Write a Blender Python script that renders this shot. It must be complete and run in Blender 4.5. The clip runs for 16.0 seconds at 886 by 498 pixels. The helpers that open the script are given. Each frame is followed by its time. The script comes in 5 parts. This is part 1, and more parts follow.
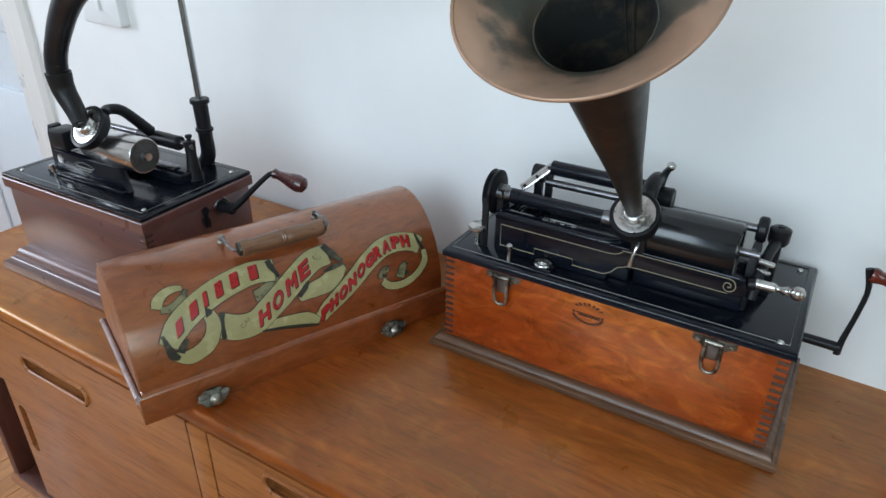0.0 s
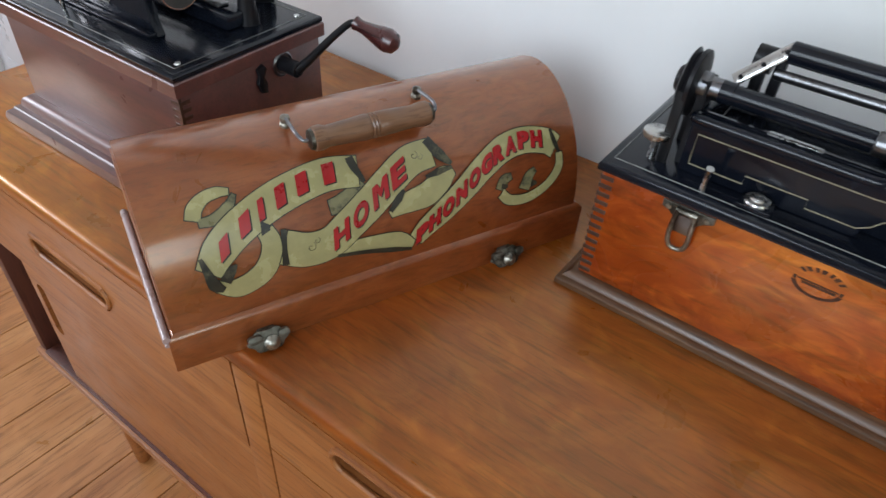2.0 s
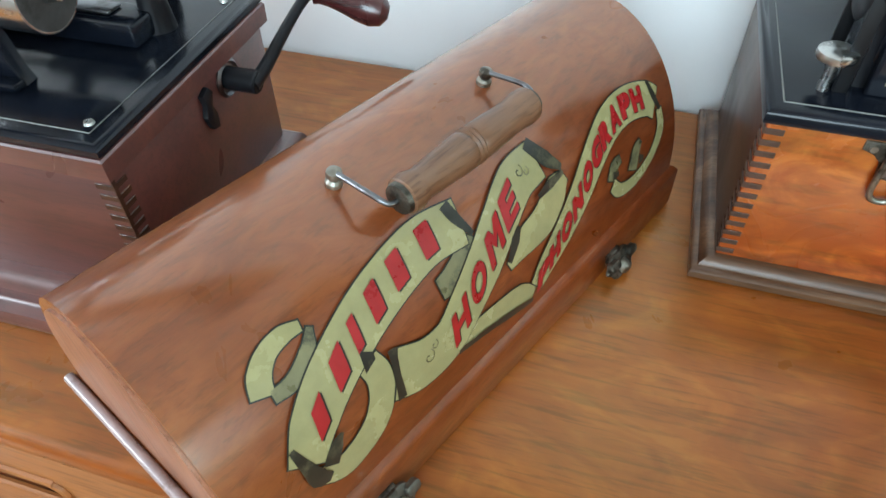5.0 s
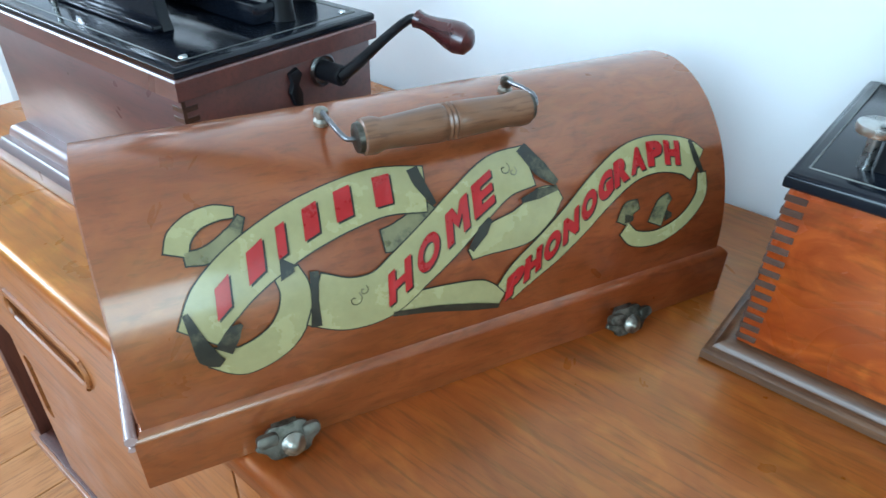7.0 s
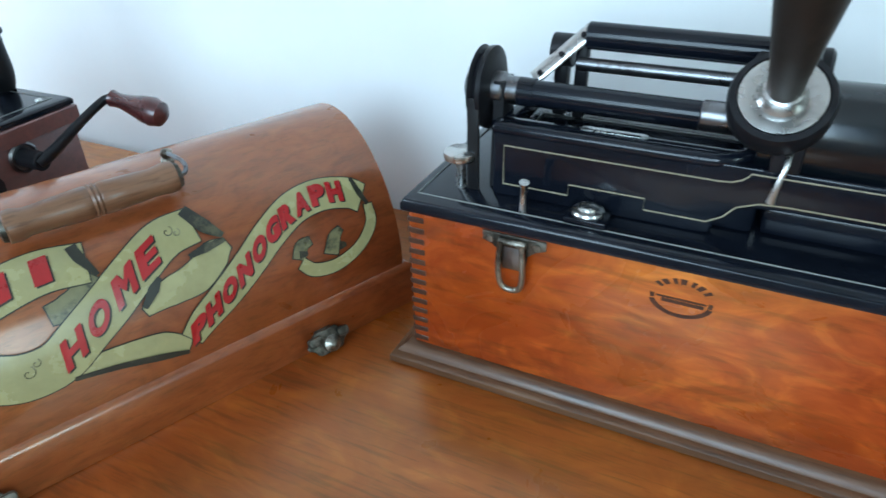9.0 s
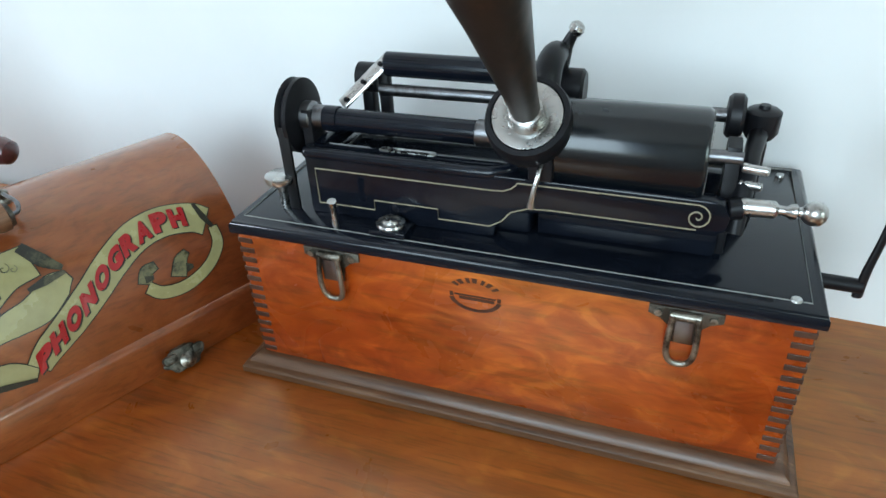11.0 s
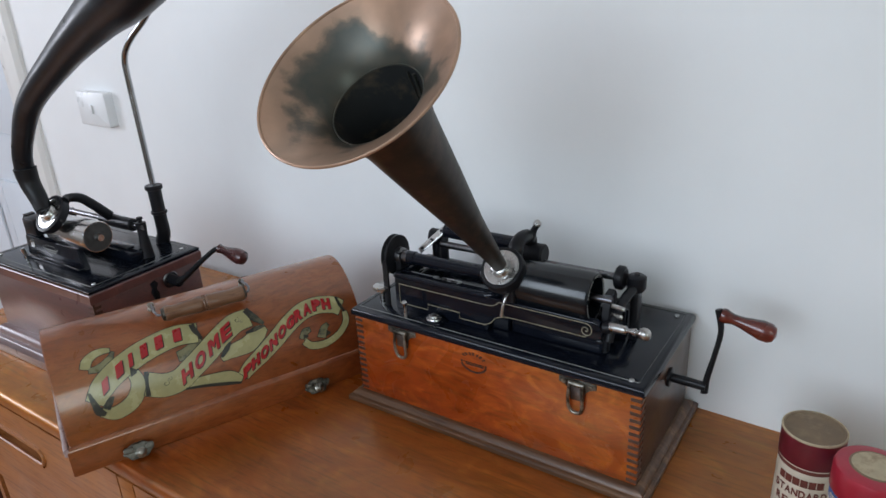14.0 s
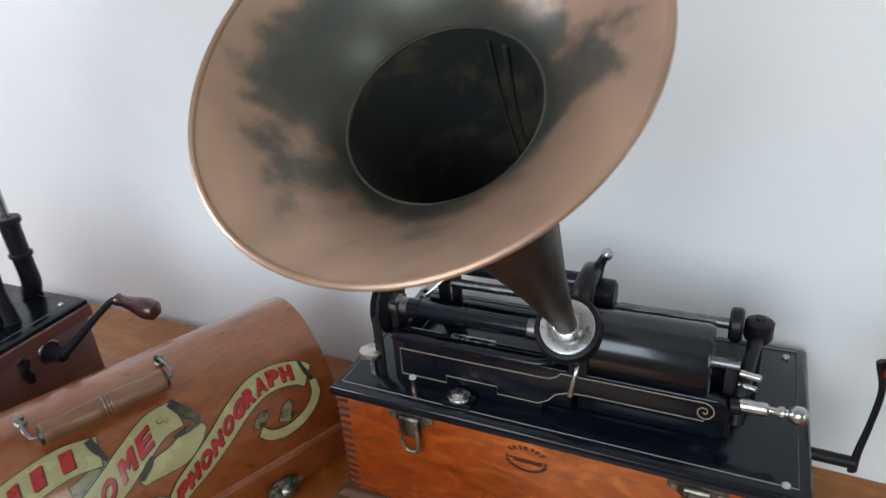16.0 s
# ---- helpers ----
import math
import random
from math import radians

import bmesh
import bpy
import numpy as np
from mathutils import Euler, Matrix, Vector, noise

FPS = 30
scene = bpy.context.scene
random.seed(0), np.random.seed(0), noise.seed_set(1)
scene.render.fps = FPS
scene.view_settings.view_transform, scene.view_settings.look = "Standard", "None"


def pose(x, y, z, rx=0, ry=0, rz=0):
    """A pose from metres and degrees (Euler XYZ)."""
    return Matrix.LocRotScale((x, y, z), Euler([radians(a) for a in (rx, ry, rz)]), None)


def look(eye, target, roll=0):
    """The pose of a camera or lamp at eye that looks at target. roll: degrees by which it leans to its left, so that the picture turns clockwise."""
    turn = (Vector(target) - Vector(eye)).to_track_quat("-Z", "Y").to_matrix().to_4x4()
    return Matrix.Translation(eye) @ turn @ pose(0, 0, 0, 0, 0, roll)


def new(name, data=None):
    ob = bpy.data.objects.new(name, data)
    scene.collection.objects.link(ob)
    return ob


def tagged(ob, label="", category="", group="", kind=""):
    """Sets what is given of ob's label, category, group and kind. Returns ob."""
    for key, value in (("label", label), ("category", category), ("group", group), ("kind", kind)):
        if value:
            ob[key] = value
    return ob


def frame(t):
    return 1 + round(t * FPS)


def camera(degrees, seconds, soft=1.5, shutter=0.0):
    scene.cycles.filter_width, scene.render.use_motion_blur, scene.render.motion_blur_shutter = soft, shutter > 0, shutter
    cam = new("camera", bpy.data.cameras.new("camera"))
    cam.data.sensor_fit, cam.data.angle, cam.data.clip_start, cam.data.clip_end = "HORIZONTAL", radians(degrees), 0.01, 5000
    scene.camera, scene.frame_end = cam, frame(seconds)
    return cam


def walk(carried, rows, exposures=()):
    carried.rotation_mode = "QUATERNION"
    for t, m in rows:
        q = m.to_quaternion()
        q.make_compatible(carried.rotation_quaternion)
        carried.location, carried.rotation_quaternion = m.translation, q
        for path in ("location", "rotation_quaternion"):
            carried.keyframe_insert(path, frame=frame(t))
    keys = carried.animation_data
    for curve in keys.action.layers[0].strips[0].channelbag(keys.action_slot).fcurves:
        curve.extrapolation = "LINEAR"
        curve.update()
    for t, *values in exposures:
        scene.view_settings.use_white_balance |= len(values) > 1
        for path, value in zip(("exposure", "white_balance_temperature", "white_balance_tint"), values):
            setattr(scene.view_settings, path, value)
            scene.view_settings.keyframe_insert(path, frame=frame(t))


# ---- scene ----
cam = camera(66.9, 16.0, soft=1.5, shutter=0.3)
PATH = [
    (0, (0.08, 0.092, 1.266), (-0.871, 1.571, 0.312), 0.8),
    (0.5, (0.058, 0.108, 1.263), (-0.861, 1.598, 0.295), 1.2),
    (1, (-0.002, 0.126, 1.245), (-0.865, 1.588, 0.187), 2.0),
    (1.5, (-0.069, 0.177, 1.22), (-0.925, 1.504, -0.008), 2.9),
    (2, (-0.122, 0.23, 1.184), (-1.013, 1.451, -0.124), 4.1),
    (2.5, (-0.208, 0.255, 1.16), (-1.007, 1.475, -0.209), 2.8),
    (3, (-0.303, 0.27, 1.138), (-0.865, 1.545, -0.297), 3.4),
    (3.5, (-0.354, 0.281, 1.114), (-0.794, 1.528, -0.386), 3.2),
    (4, (-0.366, 0.288, 1.107), (-0.783, 1.541, -0.395), 0.8),
    (4.5, (-0.372, 0.295, 1.11), (-0.785, 1.579, -0.366), -0.0),
    (4.7, (-0.374, 0.3, 1.114), (-0.787, 1.602, -0.347), -0.3),
    (6.8, (-0.239, 0.316, 1.058), (-1.324, 1.547, -0.085), 0.7),
    (7, (-0.225, 0.311, 1.055), (-1.305, 1.558, -0.075), 1.4),
    (7.5, (-0.189, 0.316, 1.059), (-1.244, 1.622, -0.027), -0.0),
    (8, (-0.155, 0.33, 1.075), (-1.121, 1.702, -0.014), -0.5),
    (8.5, (-0.124, 0.338, 1.086), (-0.995, 1.791, 0.023), -0.7),
    (9, (-0.087, 0.348, 1.094), (-0.896, 1.836, 0.029), -1.6),
    (9.5, (-0.056, 0.349, 1.104), (-0.77, 1.887, 0.044), -1.7),
    (10, (-0.025, 0.357, 1.111), (-0.696, 1.907, 0.038), -2.7),
    (10.2, (-0.015, 0.357, 1.113), (-0.666, 1.913, 0.038), -2.8),
    (12.3, (0.066, 0.318, 1.197), (-0.744, 1.839, 0.182), -6.9),
    (12.5, (0.089, 0.29, 1.22), (-0.768, 1.838, 0.287), -8.0),
    (13, (0.172, 0.167, 1.255), (-0.797, 1.712, 0.434), -6.1),
    (13.5, (0.228, 0.129, 1.274), (-0.752, 1.69, 0.498), -3.0),
    (14, (0.268, 0.125, 1.275), (-0.84, 1.616, 0.536), -3.0),
    (14.5, (0.277, 0.133, 1.262), (-0.819, 1.63, 0.516), -2.9),
    (15, (0.233, 0.172, 1.253), (-0.777, 1.714, 0.477), -1.7),
    (15.5, (0.113, 0.239, 1.247), (-0.879, 1.802, 0.49), -2.8),
    (16, (0.033, 0.298, 1.253), (-0.819, 1.885, 0.385), -4.4),
]
walk(cam, [(t, look(eye, target, roll)) for t, eye, target, roll in PATH],
     exposures=[(0, -0.38, 6150, 6), (1.0, -0.42, 6450, 9), (2.0, -0.26, 6500, 11), (3.0, -0.02, 6500, 11), (3.5, 0.15, 6500, 10), (4.5, 0.32, 6300, 2), (7.0, 0.33, 5300, -3), (8.0, 0.24, 5300, -3), (10.0, 0.10, 5750, -1),
                (12.5, -0.22, 6300, 6), (14.0, -0.69, 6350, 12), (15.0, -0.64, 6400, 12), (16.0, -0.38, 6500, 11)])

# ---- world and lights ----
world = bpy.data.worlds.new("world")
scene.world = world
world.use_nodes = True
wn = world.node_tree.nodes
sky = wn.new("ShaderNodeTexSky")
sky.sky_type, sky.sun_disc = "NISHITA", False
sky.sun_elevation, sky.sun_rotation = radians(40), radians(120)
world.node_tree.links.new(sky.outputs[0], wn["Background"].inputs[0])
wn["Background"].inputs[1].default_value = 0.12


def window_light(name, m, sx, sy, watts, colour):
    lamp = bpy.data.lights.new(name, "AREA")
    lamp.shape, lamp.size, lamp.size_y, lamp.energy, lamp.color = "RECTANGLE", sx, sy, watts, colour
    ob = new(name, lamp)
    ob.matrix_world = m
    return ob


window_light("east_window_light", look((2.15, -0.75, 1.7), (-0.4, 0.5, 1.1)), 0.7, 1.0, 12, (0.80, 0.96, 0.90))
window_light("south_window_light", look((-0.1, -1.42, 1.68), (-0.25, 0.7, 1.45)), 1.25, 1.15, 38, (0.80, 0.91, 1.0))
window_light("west_window_light", look((-3.25, -0.75, 1.7), (-0.4, 0.5, 1.2)), 0.95, 1.0, 54, (0.86, 0.9, 1.0))


# ---- materials ----
def mat(name):
    m = bpy.data.materials.new(name)
    m.use_nodes = True
    return m, m.node_tree.nodes, m.node_tree.links, m.node_tree.nodes["Principled BSDF"]


def ramp(n, stops):
    r = n.new("ShaderNodeValToRGB")
    while len(r.color_ramp.elements) < len(stops):
        r.color_ramp.elements.new(0.5)
    for e, (p, c) in zip(r.color_ramp.elements, stops):
        e.position, e.color = p, (*c, 1)
    return r


def coords(n, l, scale, kind="Object", turn=(0, 0, 0)):
    tc, mp = n.new("ShaderNodeTexCoord"), n.new("ShaderNodeMapping")
    mp.inputs["Scale"].default_value = scale
    mp.inputs["Rotation"].default_value = turn
    l.new(tc.outputs[kind], mp.inputs[0])
    return mp.outputs[0]


def noise_tex(n, l, vec, scale, detail=5, rough=0.6, warp=0.0):
    t = n.new("ShaderNodeTexNoise")
    t.inputs["Scale"].default_value, t.inputs["Detail"].default_value = scale, detail
    t.inputs["Roughness"].default_value, t.inputs["Distortion"].default_value = rough, warp
    l.new(vec, t.inputs["Vector"])
    return t.outputs[0]


def mixer(n, l, fac, a, b, mode="MIX"):
    m = n.new("ShaderNodeMix")
    m.data_type, m.blend_type = "RGBA", mode
    for sock, v in ((m.inputs[0], fac), (m.inputs[6], a), (m.inputs[7], b)):
        if isinstance(v, (int, float)):
            sock.default_value = v
        elif isinstance(v, tuple):
            sock.default_value = (*v, 1)
        else:
            l.new(v, sock)
    return m.outputs[2]


def bumped(n, l, p, height, strength, dist=0.001):
    b = n.new("ShaderNodeBump")
    b.inputs["Strength"].default_value, b.inputs["Distance"].default_value = strength, dist
    l.new(height, b.inputs["Height"])
    l.new(b.outputs[0], p.inputs["Normal"])


def wood(name, dark, mid, light, axis="x", grain=38, rough=0.38, coat=0.3, figure=0.25, fine=1.0, turn=(0, 0, 0), fig_scale=7, coat_rough=0.16, lustre=0.0, fleck=0.0, stretch=0.07, golden=1.0, sheen=None, coat_ior=1.5):
    """Varnished wood, its grain drawn out along one axis, with broad figure, fine pores and uneven polish."""
    m, n, l, p = mat(name)
    k = {"x": (stretch, 1, 1), "y": (1, stretch, 1), "z": (1, 1, stretch)}[axis]
    vec = coords(n, l, k, turn=turn)
    a = noise_tex(n, l, vec, grain, 6, 0.62, 0.7)
    r = ramp(n, [(0.28, dark), (0.5, mid), (0.72, light)])
    l.new(a, r.inputs[0])
    pores = noise_tex(n, l, vec, grain * 9, 3, 0.7)
    pr = ramp(n, [(0.36, (0.36, 0.31, 0.28)), (0.5, (1, 1, 1))])
    l.new(pores, pr.inputs[0])
    c = mixer(n, l, 0.55 * fine, r.outputs[0], pr.outputs[0], "MULTIPLY")
    broad = noise_tex(n, l, coords(n, l, (1, 1, 1)), fig_scale, 4, 0.55, 1.4)
    br = ramp(n, [(0.3, (0.72, 0.68, 0.66)), (0.7, (1.12, 1.1, 1.06))])
    l.new(broad, br.inputs[0])
    c = mixer(n, l, figure * 2, c, br.outputs[0], "MULTIPLY")
    if fleck:
        f = noise_tex(n, l, coords(n, l, (0.55, 1, 1)), fig_scale * 2.2, 5, 0.55, 2.2)
        fr = ramp(n, [(0.40, (0.76, 0.7, 0.64)), (0.50, (0.96, 0.96, 0.96)), (0.56, (1.08, 1.08, 1.05)), (0.66, (1 + 0.4 * golden, 1 + 0.55 * golden, 1 + 0.5 * golden))])
        l.new(f, fr.inputs[0])
        c = mixer(n, l, fleck * 0.55, c, fr.outputs[0], "MULTIPLY")
    l.new(c, p.inputs["Base Color"])
    if lustre:
        # the silky lustre of the fibres: a sheen spread across the grain, warm by its own colour
        g, vt, mx = n.new("ShaderNodeBsdfAnisotropic"), n.new("ShaderNodeVectorTransform"), n.new("ShaderNodeMixShader")
        vt.vector_type, vt.convert_from, vt.convert_to = "VECTOR", "OBJECT", "WORLD"
        vt.inputs[0].default_value = {"x": (1, 0, 0), "y": (0, 1, 0), "z": (0, 0, 1)}[axis]
        l.new(vt.outputs[0], g.inputs["Tangent"])
        g.inputs["Anisotropy"].default_value, g.inputs["Rotation"].default_value = 0.5, 0.0
        g.inputs["Roughness"].default_value = 0.42
        gold = mixer(n, l, 0.3, sheen, c)
        if fleck:
            gold = mixer(n, l, fleck, gold, fr.outputs[0], "MULTIPLY")
        l.new(gold, g.inputs["Color"])
        mx.inputs[0].default_value = lustre
        l.new(p.outputs[0], mx.inputs[1])
        l.new(g.outputs[0], mx.inputs[2])
        l.new(mx.outputs[0], n["Material Output"].inputs[0])
    rr = ramp(n, [(0.3, (rough - 0.08,) * 3), (0.7, (rough + 0.12,) * 3)])
    l.new(broad, rr.inputs[0])
    l.new(rr.outputs[0], p.inputs["Roughness"])
    p.inputs["Coat Weight"].default_value, p.inputs["Coat Roughness"].default_value = coat, coat_rough
    p.inputs["Coat IOR"].default_value = coat_ior
    bumped(n, l, p, pores, 0.12, 0.0006)
    return m


def paint(name, colour, rough=0.4, vary=0.12, scale=30, metal=0.0, coat=0.0, bump=0.05, spots=None, spot_at=0.62, spec=0.5):
    """Paint, enamel or plain metal with slight unevenness and, if asked, patches of a second colour."""
    m, n, l, p = mat(name)
    vec = coords(n, l, (1, 1, 1))
    a = noise_tex(n, l, vec, scale, 6, 0.6)
    lo = tuple(max(0, c * (1 - vary)) for c in colour)
    hi = tuple(min(1, c * (1 + vary)) for c in colour)
    r = ramp(n, [(0.3, lo), (0.7, hi)])
    l.new(a, r.inputs[0])
    c = r.outputs[0]
    if spots:
        b = noise_tex(n, l, vec, scale * 0.7, 8, 0.68)
        sr = ramp(n, [(spot_at - 0.06, (0, 0, 0)), (spot_at + 0.06, (1, 1, 1))])
        l.new(b, sr.inputs[0])
        c = mixer(n, l, sr.outputs[0], c, spots)
    l.new(c, p.inputs["Base Color"])
    rr = ramp(n, [(0.3, (max(0.03, rough - 0.06),) * 3), (0.7, (min(1, rough + 0.08),) * 3)])
    l.new(a, rr.inputs[0])
    l.new(rr.outputs[0], p.inputs["Roughness"])
    p.inputs["Metallic"].default_value = metal
    p.inputs["Coat Weight"].default_value = coat
    p.inputs["Specular IOR Level"].default_value = spec
    p.inputs["Coat Roughness"].default_value = 0.08
    fine = noise_tex(n, l, vec, scale * 9, 2, 0.5)
    bumped(n, l, p, fine, bump, 0.0005)
    return m


def patina(name, bright, dark, rough, scale, at, metal=0.75):
    """Old brass or copper sheet, worn bright in patches and dark elsewhere."""
    m, n, l, p = mat(name)
    vec = coords(n, l, (1, 1, 1))
    a = noise_tex(n, l, vec, scale, 7, 0.62, 0.6)
    b = noise_tex(n, l, vec, scale * 4, 5, 0.65)
    s = mixer(n, l, 0.3, a, b)
    r = ramp(n, [(at - 0.07, dark), (at, tuple((x + y) / 2 for x, y in zip(dark, bright))), (at + 0.09, bright)])
    l.new(s, r.inputs[0])
    l.new(r.outputs[0], p.inputs["Base Color"])
    p.inputs["Metallic"].default_value = metal
    rr = ramp(n, [(0.35, (rough + 0.12,) * 3), (0.65, (rough - 0.06,) * 3)])
    l.new(s, rr.inputs[0])
    l.new(rr.outputs[0], p.inputs["Roughness"])
    bumped(n, l, p, b, 0.08, 0.0008)
    return m


def bell_brass(name):
    """Old brass bell: the rim rubbed bright and tan, a band of grey-green patina further in, blotched where they meet."""
    m, n, l, p = mat(name)
    tc, sx = n.new("ShaderNodeTexCoord"), n.new("ShaderNodeSeparateXYZ")
    l.new(tc.outputs["Object"], sx.inputs[0])
    vec = coords(n, l, (1, 1, 1))
    a = noise_tex(n, l, vec, 12, 3, 0.5, 0.6)
    b = noise_tex(n, l, vec, 60, 5, 0.65)
    rng = n.new("ShaderNodeMapRange")
    rng.inputs["From Min"].default_value, rng.inputs["From Max"].default_value = 0.284, 0.319
    rng.inputs["To Min"].default_value, rng.inputs["To Max"].default_value = 0.40, 0.70
    l.new(sx.outputs[2], rng.inputs["Value"])
    s = mixer(n, l, 0.46, rng.outputs[0], a)
    s = mixer(n, l, 0.07, s, b)
    r = ramp(n, [(0.38, (0.20, 0.145, 0.10)), (0.44, (0.085, 0.078, 0.06)), (0.49, (0.062, 0.066, 0.056)), (0.520, (0.11, 0.092, 0.07)), (0.545, (0.32, 0.21, 0.145)), (0.63, (0.46, 0.29, 0.195))])
    l.new(s, r.inputs[0])
    l.new(r.outputs[0], p.inputs["Base Color"])
    p.inputs["Metallic"].default_value = 0.5
    rr = ramp(n, [(0.42, (0.42,) * 3), (0.58, (0.3,) * 3)])
    l.new(s, rr.inputs[0])
    l.new(rr.outputs[0], p.inputs["Roughness"])
    bumped(n, l, p, b, 0.08, 0.0008)
    return m


TEAK = wood("teak_varnished", (0.115, 0.016, 0.002), (0.225, 0.040, 0.0036), (0.315, 0.074, 0.009), "x", 24, 0.32, 0.3, 0.34, fine=1.4, fig_scale=11, lustre=0.19, fleck=0.5, sheen=(0.95, 0.52, 0.09))
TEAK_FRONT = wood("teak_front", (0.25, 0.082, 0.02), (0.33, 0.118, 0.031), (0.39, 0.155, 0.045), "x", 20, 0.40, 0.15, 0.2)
# darker teak: the shade of recesses and gaps is put into its colour
TEAK_SHADED = wood("teak_shaded_gaps", (0.06, 0.015, 0.01), (0.09, 0.024, 0.014), (0.12, 0.035, 0.018), "z", 20, 0.5, 0.1)
OAK_LID = wood("red_brown_oak_lid", (0.160, 0.029, 0.006), (0.200, 0.040, 0.008), (0.255, 0.059, 0.0145), "x", 34, 0.34, 1.0, 0.26, fig_scale=20, coat_rough=0.13, lustre=0.19, fleck=0.55, stretch=0.2, golden=0.6, sheen=(0.75, 0.37, 0.11), coat_ior=1.6, fine=0.9)
OAK_END_SHEEN = wood("oak_end_painted_sheen", (0.26, 0.10, 0.05), (0.34, 0.14, 0.075), (0.42, 0.19, 0.1), "z", 30, 0.36, 0.3, 0.2)
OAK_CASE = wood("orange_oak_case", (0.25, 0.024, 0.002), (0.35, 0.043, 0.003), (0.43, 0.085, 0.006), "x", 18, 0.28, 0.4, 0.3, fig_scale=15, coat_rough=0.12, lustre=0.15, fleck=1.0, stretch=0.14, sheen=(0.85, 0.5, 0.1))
WALNUT_BASE = wood("dark_brown_moulding", (0.04, 0.017, 0.008), (0.115, 0.055, 0.026), (0.27, 0.155, 0.085), "x", 42, 0.36, 0.2, 0.4, stretch=0.05)
# dark end grain of joints, and the shade of the case sides as colour
JOINT_AND_SIDE_SHADE = wood("dark_joint_and_shaded_side", (0.03, 0.013, 0.008), (0.06, 0.026, 0.015), (0.1, 0.045, 0.025), "y", 30, 0.35, 0.3, 0.3)
MAHOGANY = wood("mahogany_red", (0.065, 0.014, 0.011), (0.105, 0.024, 0.018), (0.15, 0.04, 0.028), "x", 34, 0.32, 1.0, 0.3, stretch=0.14, coat_rough=0.48, coat_ior=1.7, fleck=0.4, golden=0.3)
HANDLE_WOOD = wood("worn_turned_handle", (0.12, 0.055, 0.028), (0.2, 0.1, 0.052), (0.3, 0.17, 0.09), "x", 40, 0.4, 0.2, 0.3)
CRANK_WOOD = wood("red_stained_grip", (0.05, 0.008, 0.006), (0.11, 0.016, 0.010), (0.18, 0.032, 0.018), "x", 30, 0.22, 0.6, 0.2)
CRANK_DARK = wood("purple_brown_grip", (0.035, 0.009, 0.010), (0.065, 0.016, 0.016), (0.11, 0.034, 0.032), "x", 30, 0.22, 0.6, 0.2)
FLOOR_WOOD = wood("pine_floor", (0.34, 0.13, 0.038), (0.45, 0.19, 0.06), (0.55, 0.27, 0.1), "y", 12, 0.35, 0.3, 0.25)
JAPAN = paint("black_japan_enamel", (0.005, 0.0065, 0.011), 0.16, 0.3, 40, bump=0.02, spec=0.34)
JAPAN_DULL = paint("black_iron_paint", (0.009, 0.009, 0.011), 0.36, 0.3, 50, bump=0.05, spec=0.25, spots=(0.02, 0.02, 0.021), spot_at=0.74)
CYLINDER_WAX = paint("black_wax_cylinder", (0.003, 0.005, 0.0075), 0.22, 0.2, 30, coat=0.25, bump=0.01, spec=0.5)
STEEL = paint("worn_nickel", (0.52, 0.515, 0.50), 0.27, 0.12, 60, metal=1.0, spots=(0.28, 0.265, 0.25), spot_at=0.64)
STEEL_ROD = paint("polished_steel", (0.36, 0.37, 0.38), 0.14, 0.12, 60, metal=1.0, spots=(0.2, 0.2, 0.2), spot_at=0.66)
STEEL_BRIGHT = paint("bright_nickel", (0.62, 0.62, 0.61), 0.2, 0.08, 60, metal=1.0, spots=(0.42, 0.42, 0.41), spot_at=0.68)
IRON_GREY = paint("dull_grey_iron", (0.085, 0.083, 0.08), 0.5, 0.25, 80, metal=0.6, spots=(0.05, 0.047, 0.045), spot_at=0.58)
STEEL_DARK = paint("grey_blued_steel", (0.2, 0.2, 0.21), 0.3, 0.2, 60, metal=1.0, spots=(0.1, 0.09, 0.085), spot_at=0.6)
TARNISH = paint("tarnished_latch_metal", (0.34, 0.32, 0.27), 0.36, 0.25, 70, metal=0.9, spots=(0.07, 0.06, 0.048), spot_at=0.54)
CLASP_METAL = paint("dark_pitted_clasp_metal", (0.16, 0.15, 0.125), 0.42, 0.3, 90, metal=0.8, spots=(0.05, 0.045, 0.035), spot_at=0.5, bump=0.3)
# bead colour is paled to hold the highlight from the left
BEAD_GLINT = paint("bead_painted_highlight", (0.36, 0.27, 0.26), 0.3, 0.2, 60, coat=0.4, spots=(0.2, 0.12, 0.1), spot_at=0.62)
GOLD_LINE = paint("faded_gold_line", (0.27, 0.235, 0.155), 0.45, 0.2, 200)
SILVER_LINE = paint("grey_pinstripe", (0.2, 0.2, 0.185), 0.5, 0.2, 200)
BANNER_GOLD = paint("olive_gold_transfer", (0.33, 0.30, 0.138), 0.24, 0.14, 45, coat=0.35, spots=(0.28, 0.255, 0.13), spot_at=0.68)
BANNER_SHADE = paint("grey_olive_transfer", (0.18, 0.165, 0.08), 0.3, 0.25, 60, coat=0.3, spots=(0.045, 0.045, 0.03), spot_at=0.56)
BANNER_BLACK = paint("black_transfer_line", (0.02, 0.02, 0.014), 0.35, 0.2, 60, coat=0.2)
BANNER_FOLD = paint("dark_fold_transfer", (0.022, 0.021, 0.014), 0.35, 0.35, 90, coat=0.2, spots=(0.09, 0.082, 0.045), spot_at=0.6)
BANNER_RED = paint("red_transfer_letters", (0.33, 0.011, 0.013), 0.3, 0.15, 90, coat=0.3, spots=(0.24, 0.02, 0.02), spot_at=0.66)
STAMP_BURN = paint("burnt_stamp", (0.055, 0.018, 0.008), 0.5, 0.4, 120)
